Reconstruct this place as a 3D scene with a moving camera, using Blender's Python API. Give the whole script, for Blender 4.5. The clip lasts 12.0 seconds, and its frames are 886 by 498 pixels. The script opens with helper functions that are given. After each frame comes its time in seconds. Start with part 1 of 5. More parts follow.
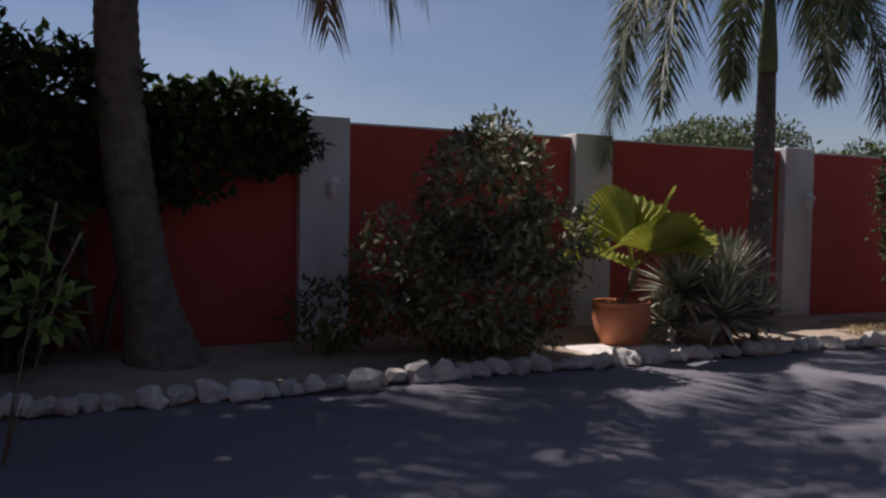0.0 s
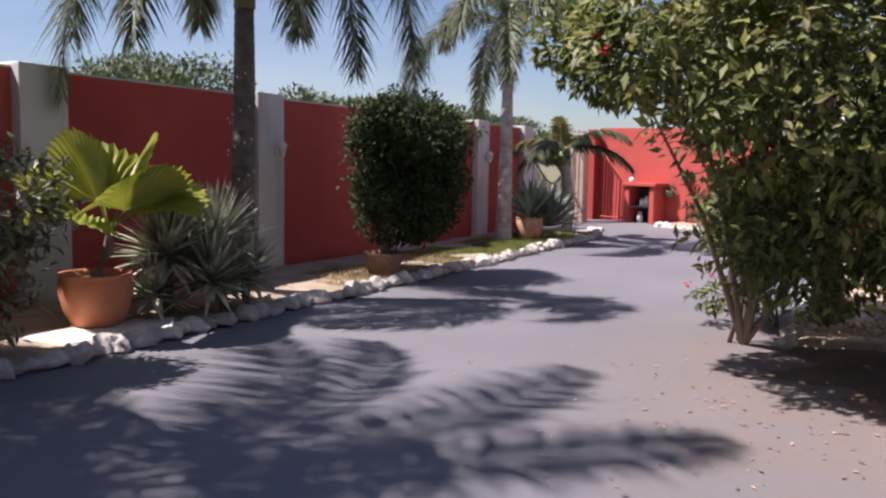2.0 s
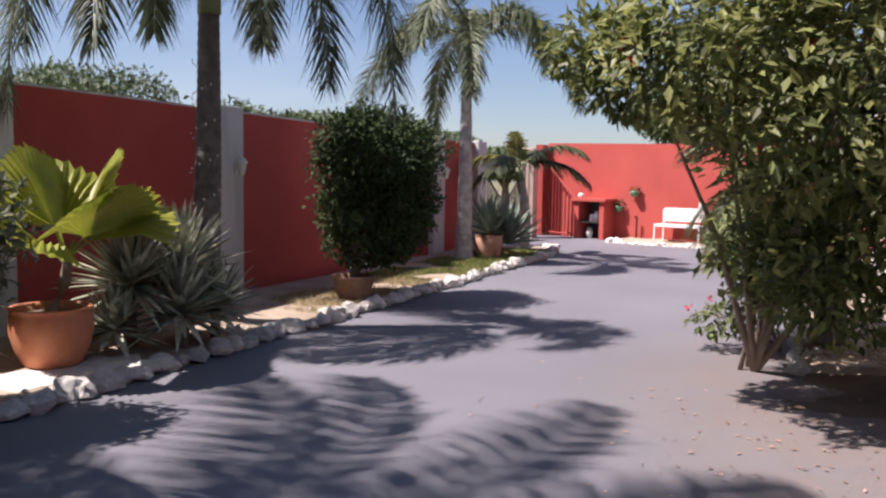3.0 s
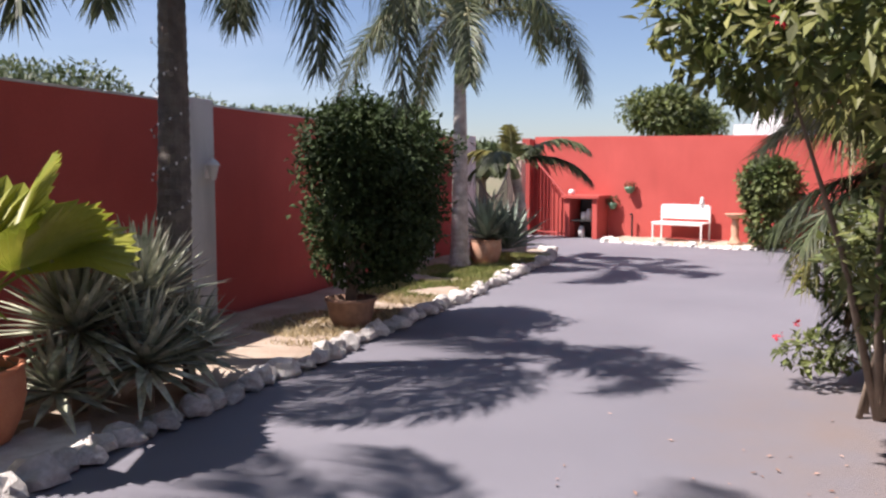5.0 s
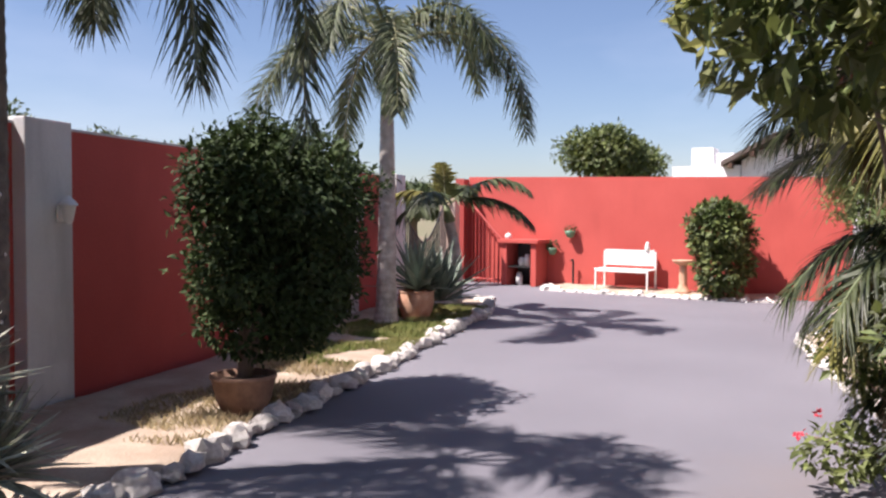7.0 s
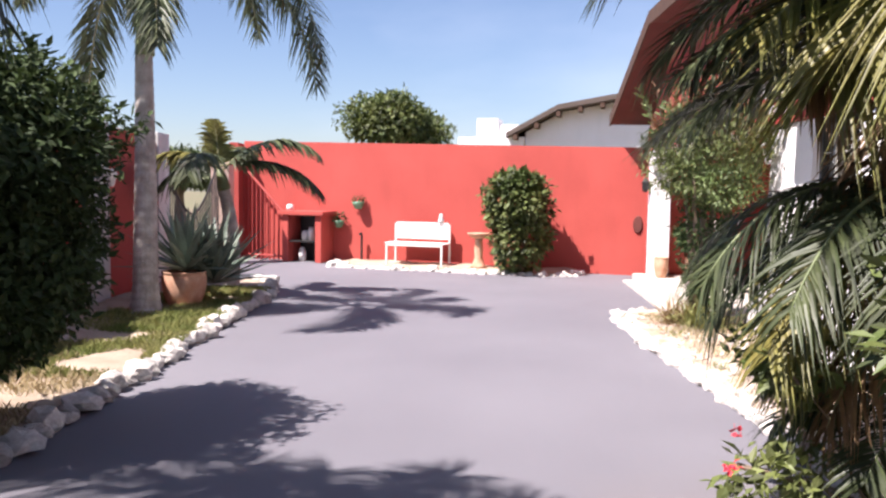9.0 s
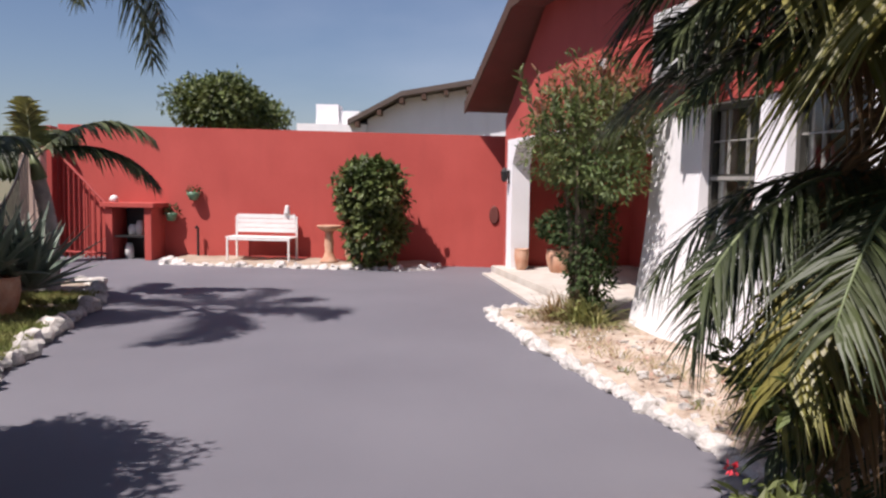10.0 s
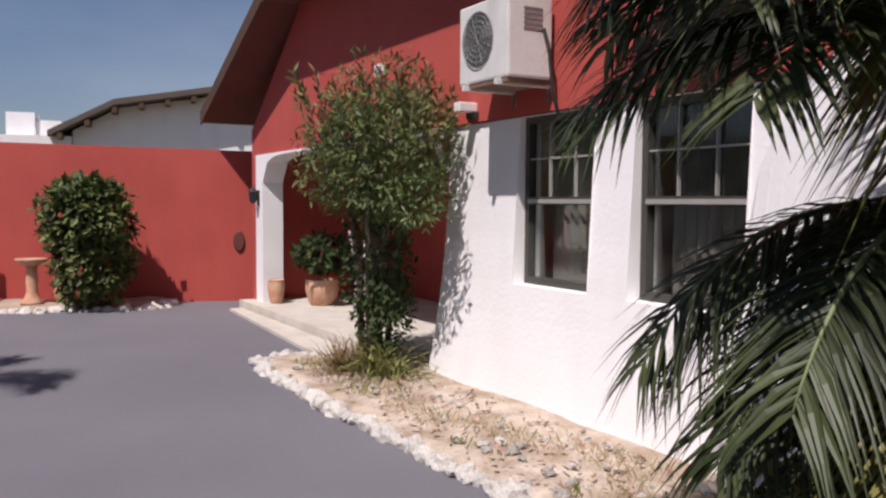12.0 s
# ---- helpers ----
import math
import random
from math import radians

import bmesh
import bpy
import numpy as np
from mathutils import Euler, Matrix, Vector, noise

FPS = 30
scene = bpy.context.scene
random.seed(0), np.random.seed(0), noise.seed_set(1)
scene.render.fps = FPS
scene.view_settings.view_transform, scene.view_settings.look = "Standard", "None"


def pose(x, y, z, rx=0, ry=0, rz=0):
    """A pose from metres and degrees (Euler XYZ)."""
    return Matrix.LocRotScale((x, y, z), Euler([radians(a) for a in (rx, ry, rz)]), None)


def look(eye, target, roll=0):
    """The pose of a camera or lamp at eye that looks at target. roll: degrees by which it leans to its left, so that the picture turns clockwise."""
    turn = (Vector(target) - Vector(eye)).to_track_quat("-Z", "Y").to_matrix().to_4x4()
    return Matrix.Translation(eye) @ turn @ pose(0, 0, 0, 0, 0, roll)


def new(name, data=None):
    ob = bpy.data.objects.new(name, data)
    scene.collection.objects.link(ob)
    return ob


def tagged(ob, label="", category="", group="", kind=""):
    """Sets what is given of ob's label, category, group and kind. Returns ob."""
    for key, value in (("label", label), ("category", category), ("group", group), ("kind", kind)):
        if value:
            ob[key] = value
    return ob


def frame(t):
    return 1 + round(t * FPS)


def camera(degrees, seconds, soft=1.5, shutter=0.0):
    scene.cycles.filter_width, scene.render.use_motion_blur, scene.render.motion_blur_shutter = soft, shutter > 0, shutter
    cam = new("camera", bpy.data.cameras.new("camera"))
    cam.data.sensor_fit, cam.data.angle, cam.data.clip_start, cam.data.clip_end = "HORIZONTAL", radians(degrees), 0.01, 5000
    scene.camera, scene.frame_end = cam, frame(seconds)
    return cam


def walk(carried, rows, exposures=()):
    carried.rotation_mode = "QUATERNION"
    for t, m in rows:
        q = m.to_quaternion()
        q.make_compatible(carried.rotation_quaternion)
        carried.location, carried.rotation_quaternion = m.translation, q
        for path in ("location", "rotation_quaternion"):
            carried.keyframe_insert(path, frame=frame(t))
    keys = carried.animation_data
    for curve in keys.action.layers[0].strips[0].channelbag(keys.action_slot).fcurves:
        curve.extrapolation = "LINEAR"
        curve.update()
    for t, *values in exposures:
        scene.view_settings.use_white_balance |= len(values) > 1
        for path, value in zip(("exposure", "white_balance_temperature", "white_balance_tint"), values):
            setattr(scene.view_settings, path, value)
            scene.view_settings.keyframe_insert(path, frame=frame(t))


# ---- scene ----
cam = camera(55.5, 12.0, soft=2.4)
PATH = [
    (0, (-0.224, -0.976, 1.359), (-0.315, 1.02, 1.282), 0.9),
    (0.5, (-0.296, -0.659, 1.406), (-0.052, 1.321, 1.264), 0.1),
    (1, (-0.311, -0.321, 1.41), (0.318, 1.567, 1.214), 1.3),
    (1.5, (-0.381, -0.001, 1.434), (0.524, 1.768, 1.211), 0.6),
    (2, (-0.391, 0.266, 1.487), (0.744, 1.9, 1.285), 1.0),
    (2.5, (-0.442, 0.629, 1.468), (0.761, 2.211, 1.242), 0.5),
    (3, (-0.515, 1.041, 1.518), (0.758, 2.574, 1.352), 0.9),
    (3.2, (-0.498, 1.155, 1.539), (0.791, 2.674, 1.363), 0.9),
    (4.8, (-0.016, 2.411, 1.583), (1.329, 3.879, 1.386), 0.2),
    (5, (0.095, 2.553, 1.583), (1.434, 4.027, 1.406), 0.0),
    (5.5, (0.383, 2.881, 1.578), (1.742, 4.337, 1.399), -0.1),
    (6, (0.612, 3.158, 1.601), (2.019, 4.571, 1.452), 0.7),
    (6.5, (0.952, 3.442, 1.614), (2.381, 4.837, 1.517), 0.5),
    (8.3, (2.008, 4.382, 1.547), (3.661, 5.506, 1.457), 0.7),
    (8.5, (2.137, 4.513, 1.564), (3.833, 5.569, 1.465), 0.9),
    (9, (2.458, 4.9, 1.512), (4.225, 5.828, 1.376), 0.8),
    (9.3, (2.678, 5.185, 1.492), (4.503, 5.991, 1.355), 1.8),
    (9.5, (2.846, 5.366, 1.485), (4.711, 6.073, 1.333), 1.6),
    (10, (3.085, 5.666, 1.516), (5.002, 6.214, 1.36), 0.8),
    (10.1, (3.13, 5.722, 1.519), (5.054, 6.248, 1.372), 1.2),
    (10.5, (3.342, 5.936, 1.545), (5.288, 6.376, 1.399), 0.6),
    (11, (3.729, 6.177, 1.542), (5.704, 6.449, 1.385), 0.9),
    (11.5, (4.105, 6.359, 1.587), (6.1, 6.424, 1.454), 0.5),
    (12, (4.493, 6.462, 1.577), (6.487, 6.354, 1.467), 0.3),
]
walk(cam, [(t, look(eye, target, roll)) for t, eye, target, roll in PATH],
     exposures=[(t, stops + 0.1, 6400 if t < 9.2 else 6350, 23 if t < 9.2 else 22) for t, stops in ((0.0, -0.18), (0.5, 0.0), (1.0, 0.35), (1.5, 0.55), (2.0, 0.72), (2.5, 0.75), (3.0, 0.78), (5.0, 0.9), (5.5, 0.95), (6.5, 0.88),
                                                      (8.5, 1.35), (9.0, 1.15), (9.5, 0.55), (10.5, 0.1), (12.0, -0.15))])

# ---- light ----
SUN_AZ, SUN_EL = math.atan2(0.51, -0.86), radians(57)
SUN_DIR = Vector((math.cos(SUN_AZ) * math.cos(SUN_EL), math.sin(SUN_AZ) * math.cos(SUN_EL), math.sin(SUN_EL)))
world = bpy.data.worlds.new("sky")
scene.world = world
world.use_nodes = True
wn = world.node_tree.nodes
sky = wn.new("ShaderNodeTexSky")
sky.sky_type = "NISHITA"
sky.sun_disc = False
sky.sun_elevation = SUN_EL
sky.sun_rotation = math.pi / 2 - SUN_AZ
sky.air_density, sky.dust_density, sky.ozone_density = 1.0, 0.6, 3.2
wn["Background"].inputs["Strength"].default_value = 0.065
wl = world.node_tree.links
cloud, cmap, cramp, cmix, ctex = wn.new("ShaderNodeTexNoise"), wn.new("ShaderNodeMapping"), wn.new("ShaderNodeMapRange"), wn.new("ShaderNodeMix"), wn.new("ShaderNodeTexCoord")
cmap.inputs["Scale"].default_value = (1.2, 1.2, 3.5)
cloud.inputs["Scale"].default_value, cloud.inputs["Detail"].default_value = 1.7, 6
cramp.inputs["From Min"].default_value, cramp.inputs["From Max"].default_value = 0.45, 0.75
cramp.inputs["To Max"].default_value = 0.16
cmix.data_type = "RGBA"
cmix.inputs["B"].default_value = (11.0, 11.4, 12.0, 1)
wl.new(ctex.outputs["Generated"], cmap.inputs["Vector"]), wl.new(cmap.outputs["Vector"], cloud.inputs["Vector"]), wl.new(cloud.outputs["Fac"], cramp.inputs["Value"])
wl.new(cramp.outputs["Result"], cmix.inputs["Factor"]), wl.new(sky.outputs["Color"], cmix.inputs["A"]), wl.new(cmix.outputs["Result"], wn["Background"].inputs["Color"])
sun_data = bpy.data.lights.new("sun", "SUN")
sun_data.energy, sun_data.angle, sun_data.color = 5.0, radians(0.8), (1.0, 0.95, 0.87)
sun = new("sun", sun_data)
sun.matrix_world = look(SUN_DIR * 40, (0, 0, 0))

# ---- materials ----
def mat(name, base, rough=0.8, vary=0.25, scale=6.0, fine=60.0, bump=0.2, metal=0.0, second=None, island=0.0, objvary=0.0, spec=0.5, trans=0.0, stain=0.0):
    """A surface with grain at two scales; second: the colour of broad patches; island / objvary: change from piece to piece."""
    m = bpy.data.materials.new(name)
    m.use_nodes = True
    nt = m.node_tree
    n, l = nt.nodes, nt.links
    b = n["Principled BSDF"]
    b.inputs["Roughness"].default_value = rough
    b.inputs["Metallic"].default_value = metal
    b.inputs["Specular IOR Level"].default_value = spec
    co = n.new("ShaderNodeTexCoord")
    big, small = n.new("ShaderNodeTexNoise"), n.new("ShaderNodeTexNoise")
    for t, s, d in ((big, scale, 4), (small, fine, 3)):
        t.inputs["Scale"].default_value, t.inputs["Detail"].default_value = s, d
        l.new(co.outputs["Object"], t.inputs["Vector"])
    ramp = n.new("ShaderNodeValToRGB")
    ramp.color_ramp.elements[0].position, ramp.color_ramp.elements[1].position = 0.32, 0.68
    ramp.color_ramp.elements[0].color = (*base, 1)
    ramp.color_ramp.elements[1].color = (*(second or [min(1, c * (1 + vary)) for c in base]), 1)
    l.new(big.outputs["Fac"], ramp.inputs["Fac"])
    val = n.new("ShaderNodeMath")
    val.operation = "MULTIPLY_ADD"
    val.inputs[1].default_value, val.inputs[2].default_value = vary, 1 - vary / 2
    l.new(small.outputs["Fac"], val.inputs[0])
    last = val.outputs[0]
    for amount, node, out in ((island, "ShaderNodeNewGeometry", "Random Per Island"), (objvary, "ShaderNodeObjectInfo", "Random")):
        if amount:
            g, k = n.new(node), n.new("ShaderNodeMath")
            k.operation = "MULTIPLY_ADD"
            k.inputs[1].default_value, k.inputs[2].default_value = 2 * amount, 1 - amount
            l.new(g.outputs[out], k.inputs[0])
            q = n.new("ShaderNodeMath")
            q.operation = "MULTIPLY"
            l.new(last, q.inputs[0]), l.new(k.outputs[0], q.inputs[1])
            last = q.outputs[0]
    if stain:
        mp, wv = n.new("ShaderNodeMapping"), n.new("ShaderNodeTexNoise")
        mp.inputs["Scale"].default_value = (2.2, 2.2, 0.5)
        wv.inputs["Scale"].default_value, wv.inputs["Detail"].default_value = 1.6, 5
        l.new(co.outputs["Object"], mp.inputs["Vector"]), l.new(mp.outputs["Vector"], wv.inputs["Vector"])
        mr, q = n.new("ShaderNodeMapRange"), n.new("ShaderNodeMath")
        mr.inputs["From Min"].default_value, mr.inputs["From Max"].default_value = 0.5, 0.75
        mr.inputs["To Min"].default_value, mr.inputs["To Max"].default_value = 1.0, 1 - stain
        l.new(wv.outputs["Fac"], mr.inputs["Value"])
        q.operation = "MULTIPLY"
        l.new(last, q.inputs[0]), l.new(mr.outputs["Result"], q.inputs[1])
        last = q.outputs[0]
    mul = n.new("ShaderNodeMix")
    mul.data_type, mul.blend_type = "RGBA", "MULTIPLY"
    mul.inputs["Factor"].default_value = 1
    comb = n.new("ShaderNodeCombineColor")
    for k in range(3):
        l.new(last, comb.inputs[k])
    l.new(ramp.outputs["Color"], mul.inputs["A"]), l.new(comb.outputs["Color"], mul.inputs["B"])
    l.new(mul.outputs["Result"], b.inputs["Base Color"])
    if bump:
        bp = n.new("ShaderNodeBump")
        bp.inputs["Strength"].default_value, bp.inputs["Distance"].default_value = bump, 0.01
        l.new(small.outputs["Fac"], bp.inputs["Height"])
        l.new(bp.outputs["Normal"], b.inputs["Normal"])
    if trans:
        tr, mix = n.new("ShaderNodeBsdfTranslucent"), n.new("ShaderNodeMixShader")
        l.new(mul.outputs["Result"], tr.inputs["Color"])
        mix.inputs["Fac"].default_value = trans
        l.new(b.outputs["BSDF"], mix.inputs[1]), l.new(tr.outputs["BSDF"], mix.inputs[2])
        l.new(mix.outputs["Shader"], n["Material Output"].inputs["Surface"])
    return m


RED_SHADE = (0.42, 0.066, 0.050)
M_RED = mat("red_plaster", RED_SHADE, 0.85, 0.16, 1.1, 45, 0.25, second=(0.48, 0.082, 0.063), stain=0.07)
M_WHITE = mat("white_plaster", (0.83, 0.82, 0.80), 0.85, 0.06, 1.5, 30, 0.3, second=(0.87, 0.86, 0.85), stain=0.05)
M_PILLAR = mat("pillar_paint", (0.62, 0.61, 0.57), 0.8, 0.12, 2.0, 40, 0.2, second=(0.70, 0.69, 0.66), stain=0.22)
M_ASPH = mat("sealed_asphalt", (0.15, 0.146, 0.163), 0.75, 0.30, 0.45, 160, 0.5, second=(0.18, 0.176, 0.193))
M_GROUND = mat("dry_earth", (0.20, 0.15, 0.10), 0.95, 0.3, 0.3, 20, 0.4, second=(0.12, 0.14, 0.06))
M_BED = mat("sandy_bed", (0.33, 0.25, 0.18), 0.95, 0.5, 2.6, 55, 0.9, second=(0.46, 0.38, 0.29))
M_RUBBLE = mat("chalky_rubble", (0.30, 0.215, 0.145), 0.95, 0.6, 3.2, 38, 1.0, second=(0.60, 0.51, 0.41))
M_SOIL = mat("dark_soil", (0.10, 0.07, 0.05), 0.95, 0.5, 3, 60, 0.8, second=(0.18, 0.12, 0.08))
M_STONE = mat("coral_stone", (0.55, 0.51, 0.45), 0.9, 0.4, 7, 60, 0.9, second=(0.75, 0.72, 0.66), objvary=0.2)
M_STONEW = mat("whitewashed_stone", (0.56, 0.52, 0.46), 0.9, 0.3, 9, 70, 0.7, second=(0.76, 0.73, 0.68), objvary=0.12)
M_TERRA = mat("terracotta", (0.48, 0.16, 0.075), 0.75, 0.25, 7, 50, 0.25, second=(0.55, 0.22, 0.11))
M_TERRA2 = mat("weathered_terracotta", (0.50, 0.24, 0.14), 0.85, 0.35, 9, 50, 0.3, second=(0.60, 0.38, 0.26))
M_WICKER = mat("weathered_clay_bowl", (0.16, 0.09, 0.06), 0.85, 0.4, 14, 70, 0.5, second=(0.24, 0.14, 0.09))
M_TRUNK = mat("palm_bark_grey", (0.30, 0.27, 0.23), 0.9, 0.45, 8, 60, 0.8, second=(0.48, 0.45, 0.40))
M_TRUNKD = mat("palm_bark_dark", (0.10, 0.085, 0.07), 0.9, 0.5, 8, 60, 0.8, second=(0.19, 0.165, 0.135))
M_SHAFT = mat("palm_crownshaft", (0.13, 0.17, 0.07), 0.55, 0.2, 4, 40, 0.1, second=(0.19, 0.23, 0.10))
M_FROND = mat("palm_leaflet", (0.07, 0.095, 0.04), 0.5, 0.3, 3, 30, 0.0, second=(0.125, 0.145, 0.07), island=0.5, trans=0.28)
# clump palm's green, darkened to hold the shade it stands in
M_FROND_SHADE = mat("clump_palm_leaflet_shaded", (0.036, 0.052, 0.02), 0.5, 0.3, 3, 30, 0.0, second=(0.07, 0.085, 0.03), island=0.5, trans=0.25)
M_RIB = mat("palm_rib", (0.20, 0.21, 0.09), 0.55, 0.25, 4, 40, 0.05, second=(0.28, 0.25, 0.12))
M_FRONDY = mat("palm_leaflet_yellowing", (0.16, 0.17, 0.035), 0.45, 0.3, 3, 30, 0.0, second=(0.25, 0.22, 0.06), island=0.4, trans=0.3)
M_FRONDB = mat("palm_leaflet_dry", (0.20, 0.12, 0.055), 0.7, 0.3, 3, 30, 0.0, second=(0.30, 0.19, 0.09), island=0.35, trans=0.2)
M_FAN = mat("fan_palm_leaf", (0.22, 0.26, 0.025), 0.4, 0.3, 4, 30, 0.0, second=(0.36, 0.36, 0.055), island=0.2, trans=0.35)
M_YUCCA = mat("yucca_blade", (0.18, 0.205, 0.135), 0.4, 0.3, 9, 30, 0.0, second=(0.60, 0.60, 0.45), island=0.6, trans=0.15)
M_AGAVE = mat("agave_blade", (0.13, 0.17, 0.13), 0.5, 0.25, 4, 30, 0.05, second=(0.20, 0.25, 0.19), island=0.3, trans=0.06)
M_LEAF_DK = mat("dark_leaf", (0.030, 0.050, 0.016), 0.7, 0.3, 1.6, 30, 0.0, second=(0.055, 0.085, 0.026), island=0.4, spec=0.25, trans=0.15)
M_LEAF_MD = mat("mid_green_leaf", (0.062, 0.095, 0.024), 0.55, 0.3, 2, 30, 0.0, second=(0.15, 0.175, 0.05), island=0.55, trans=0.25)
M_LEAF_OLE = mat("oleander_leaf", (0.08, 0.13, 0.035), 0.55, 0.3, 1.2, 30, 0.0, second=(0.18, 0.205, 0.065), island=0.5, trans=0.25)
M_LEAF_VAR = mat("grey_variegated_leaf", (0.09, 0.11, 0.06), 0.5, 0.3, 2, 30, 0.0, second=(0.27, 0.27, 0.13), island=0.6, trans=0.2)
M_LEAF_FAR = mat("far_tree_leaf", (0.06, 0.09, 0.03), 0.6, 0.3, 1, 10, 0.0, second=(0.11, 0.14, 0.06), island=0.45, trans=0.2)
M_LEAF_PALE = mat("pale_shrub_leaf", (0.125, 0.155, 0.04), 0.5, 0.3, 2, 30, 0.0, second=(0.27, 0.27, 0.09), island=0.5, trans=0.42)
M_LEAF_BRT = mat("bright_leaf", (0.10, 0.17, 0.03), 0.45, 0.3, 2, 30, 0.0, second=(0.18, 0.26, 0.05), island=0.4, trans=0.3)
M_TIP = mat("reddish_leaf_tip", (0.22, 0.10, 0.045), 0.55, 0.3, 4, 30, 0.0, second=(0.32, 0.15, 0.07), island=0.4, trans=0.3)
M_FLOWER = mat("red_petal", (0.55, 0.03, 0.05), 0.6, 0.2, 5, 30, 0.0, island=0.3, trans=0.2)
M_TWIG = mat("twig_bark", (0.16, 0.12, 0.085), 0.9, 0.3, 8, 50, 0.3)
M_GRASS = mat("lawn_grass", (0.15, 0.20, 0.045), 0.7, 0.3, 2, 30, 0.0, second=(0.30, 0.29, 0.11), island=0.4, trans=0.2)
M_STRAW = mat("dry_grass", (0.38, 0.31, 0.17), 0.8, 0.3, 2, 30, 0.0, second=(0.52, 0.45, 0.28), island=0.35, trans=0.15)
M_WOODW = mat("white_painted_wood", (0.72, 0.70, 0.66), 0.6, 0.12, 5, 40, 0.15)
M_WOODB = mat("dark_stained_timber", (0.07, 0.035, 0.02), 0.7, 0.3, 5, 40, 0.3)
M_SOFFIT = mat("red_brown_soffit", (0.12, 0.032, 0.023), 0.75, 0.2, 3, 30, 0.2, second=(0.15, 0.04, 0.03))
M_FRAME = mat("bronze_window_frame", (0.06, 0.058, 0.048), 0.45, 0.2, 6, 40, 0.05, metal=0.3)
M_BARW = mat("window_bar_pale", (0.30, 0.29, 0.26), 0.5, 0.15, 6, 40, 0.05)
M_ACW = mat("air_conditioner_casing", (0.66, 0.65, 0.60), 0.5, 0.15, 4, 40, 0.05, second=(0.72, 0.71, 0.67), stain=0.25)
M_GRILLE = mat("grey_fan_grille", (0.16, 0.16, 0.15), 0.5, 0.2, 6, 40, 0.05)
M_DARK = mat("dark_plastic", (0.03, 0.03, 0.03), 0.5, 0.2, 6, 40, 0.05)
M_IRON = mat("black_iron", (0.03, 0.028, 0.027), 0.55, 0.3, 9, 60, 0.15, metal=0.4)
M_REDP = mat("red_painted_metal", (0.33, 0.045, 0.035), 0.6, 0.2, 6, 40, 0.1)
M_CONC = mat("pale_concrete", (0.52, 0.47, 0.40), 0.9, 0.25, 3, 60, 0.35, second=(0.60, 0.56, 0.49), stain=0.1)
M_BEIGE = mat("beige_render", (0.50, 0.36, 0.28), 0.85, 0.15, 3, 40, 0.2)
M_ROOF = mat("roof_sheet", (0.10, 0.075, 0.06), 0.8, 0.25, 3, 40, 0.2)
M_LAMPG = mat("lamp_white_glass", (0.75, 0.74, 0.70), 0.35, 0.1, 5, 40, 0.0)
M_ORN = mat("green_glazed_clay", (0.10, 0.20, 0.12), 0.4, 0.3, 8, 50, 0.1)
M_LITTER = mat("fallen_leaf", (0.20, 0.09, 0.05), 0.8, 0.3, 8, 50, 0.0, second=(0.40, 0.28, 0.22), island=0.6)
# curtain colour lowered so the room behind the glass reads dim
M_CURT = mat("dim_interior_curtain", (0.11, 0.10, 0.085), 0.9, 0.2, 6, 50, 0.1)
M_GLASS = bpy.data.materials.new("window_glass")
M_GLASS.use_nodes = True
g_ = M_GLASS.node_tree.nodes["Principled BSDF"]
g_.inputs["Base Color"].default_value = (0.8, 0.85, 0.85, 1)
g_.inputs["Roughness"].default_value = 0.03
g_.inputs["Transmission Weight"].default_value = 1.0
g_.inputs["IOR"].default_value = 1.45


def dirty(m, centre, radii, colour):
    """Brown dust and trodden soil washed over part of a surface."""
    n, l = m.node_tree.nodes, m.node_tree.links
    b = n["Principled BSDF"]
    src = b.inputs["Base Color"].links[0].from_socket
    co, mp, gr, ns, sm, mr, mx = (n.new(k) for k in ("ShaderNodeTexCoord", "ShaderNodeMapping", "ShaderNodeTexGradient", "ShaderNodeTexNoise", "ShaderNodeMath", "ShaderNodeMapRange", "ShaderNodeMix"))
    mp.vector_type = "TEXTURE"
    mp.inputs["Location"].default_value, mp.inputs["Rotation"].default_value, mp.inputs["Scale"].default_value = centre, (0, 0, 0.9), radii
    gr.gradient_type = "SPHERICAL"
    ns.inputs["Scale"].default_value, ns.inputs["Detail"].default_value = 2.2, 7
    sm.operation = "MULTIPLY"
    mr.inputs["From Min"].default_value, mr.inputs["From Max"].default_value, mr.inputs["To Max"].default_value = 0.04, 0.36, 0.6
    l.new(co.outputs["Object"], mp.inputs["Vector"]), l.new(mp.outputs["Vector"], gr.inputs["Vector"]), l.new(co.outputs["Object"], ns.inputs["Vector"])
    l.new(gr.outputs["Fac"], sm.inputs[0]), l.new(ns.outputs["Fac"], sm.inputs[1]), l.new(sm.outputs[0], mr.inputs["Value"])
    mx.data_type = "RGBA"
    mx.inputs["B"].default_value = (*colour, 1)
    l.new(mr.outputs["Result"], mx.inputs["Factor"]), l.new(src, mx.inputs["A"]), l.new(mx.outputs["Result"], b.inputs["Base Color"])


dirty(M_ASPH, (4.7, 2.9, 0), (4.4, 2.3, 1.0), (0.20, 0.15, 0.118))


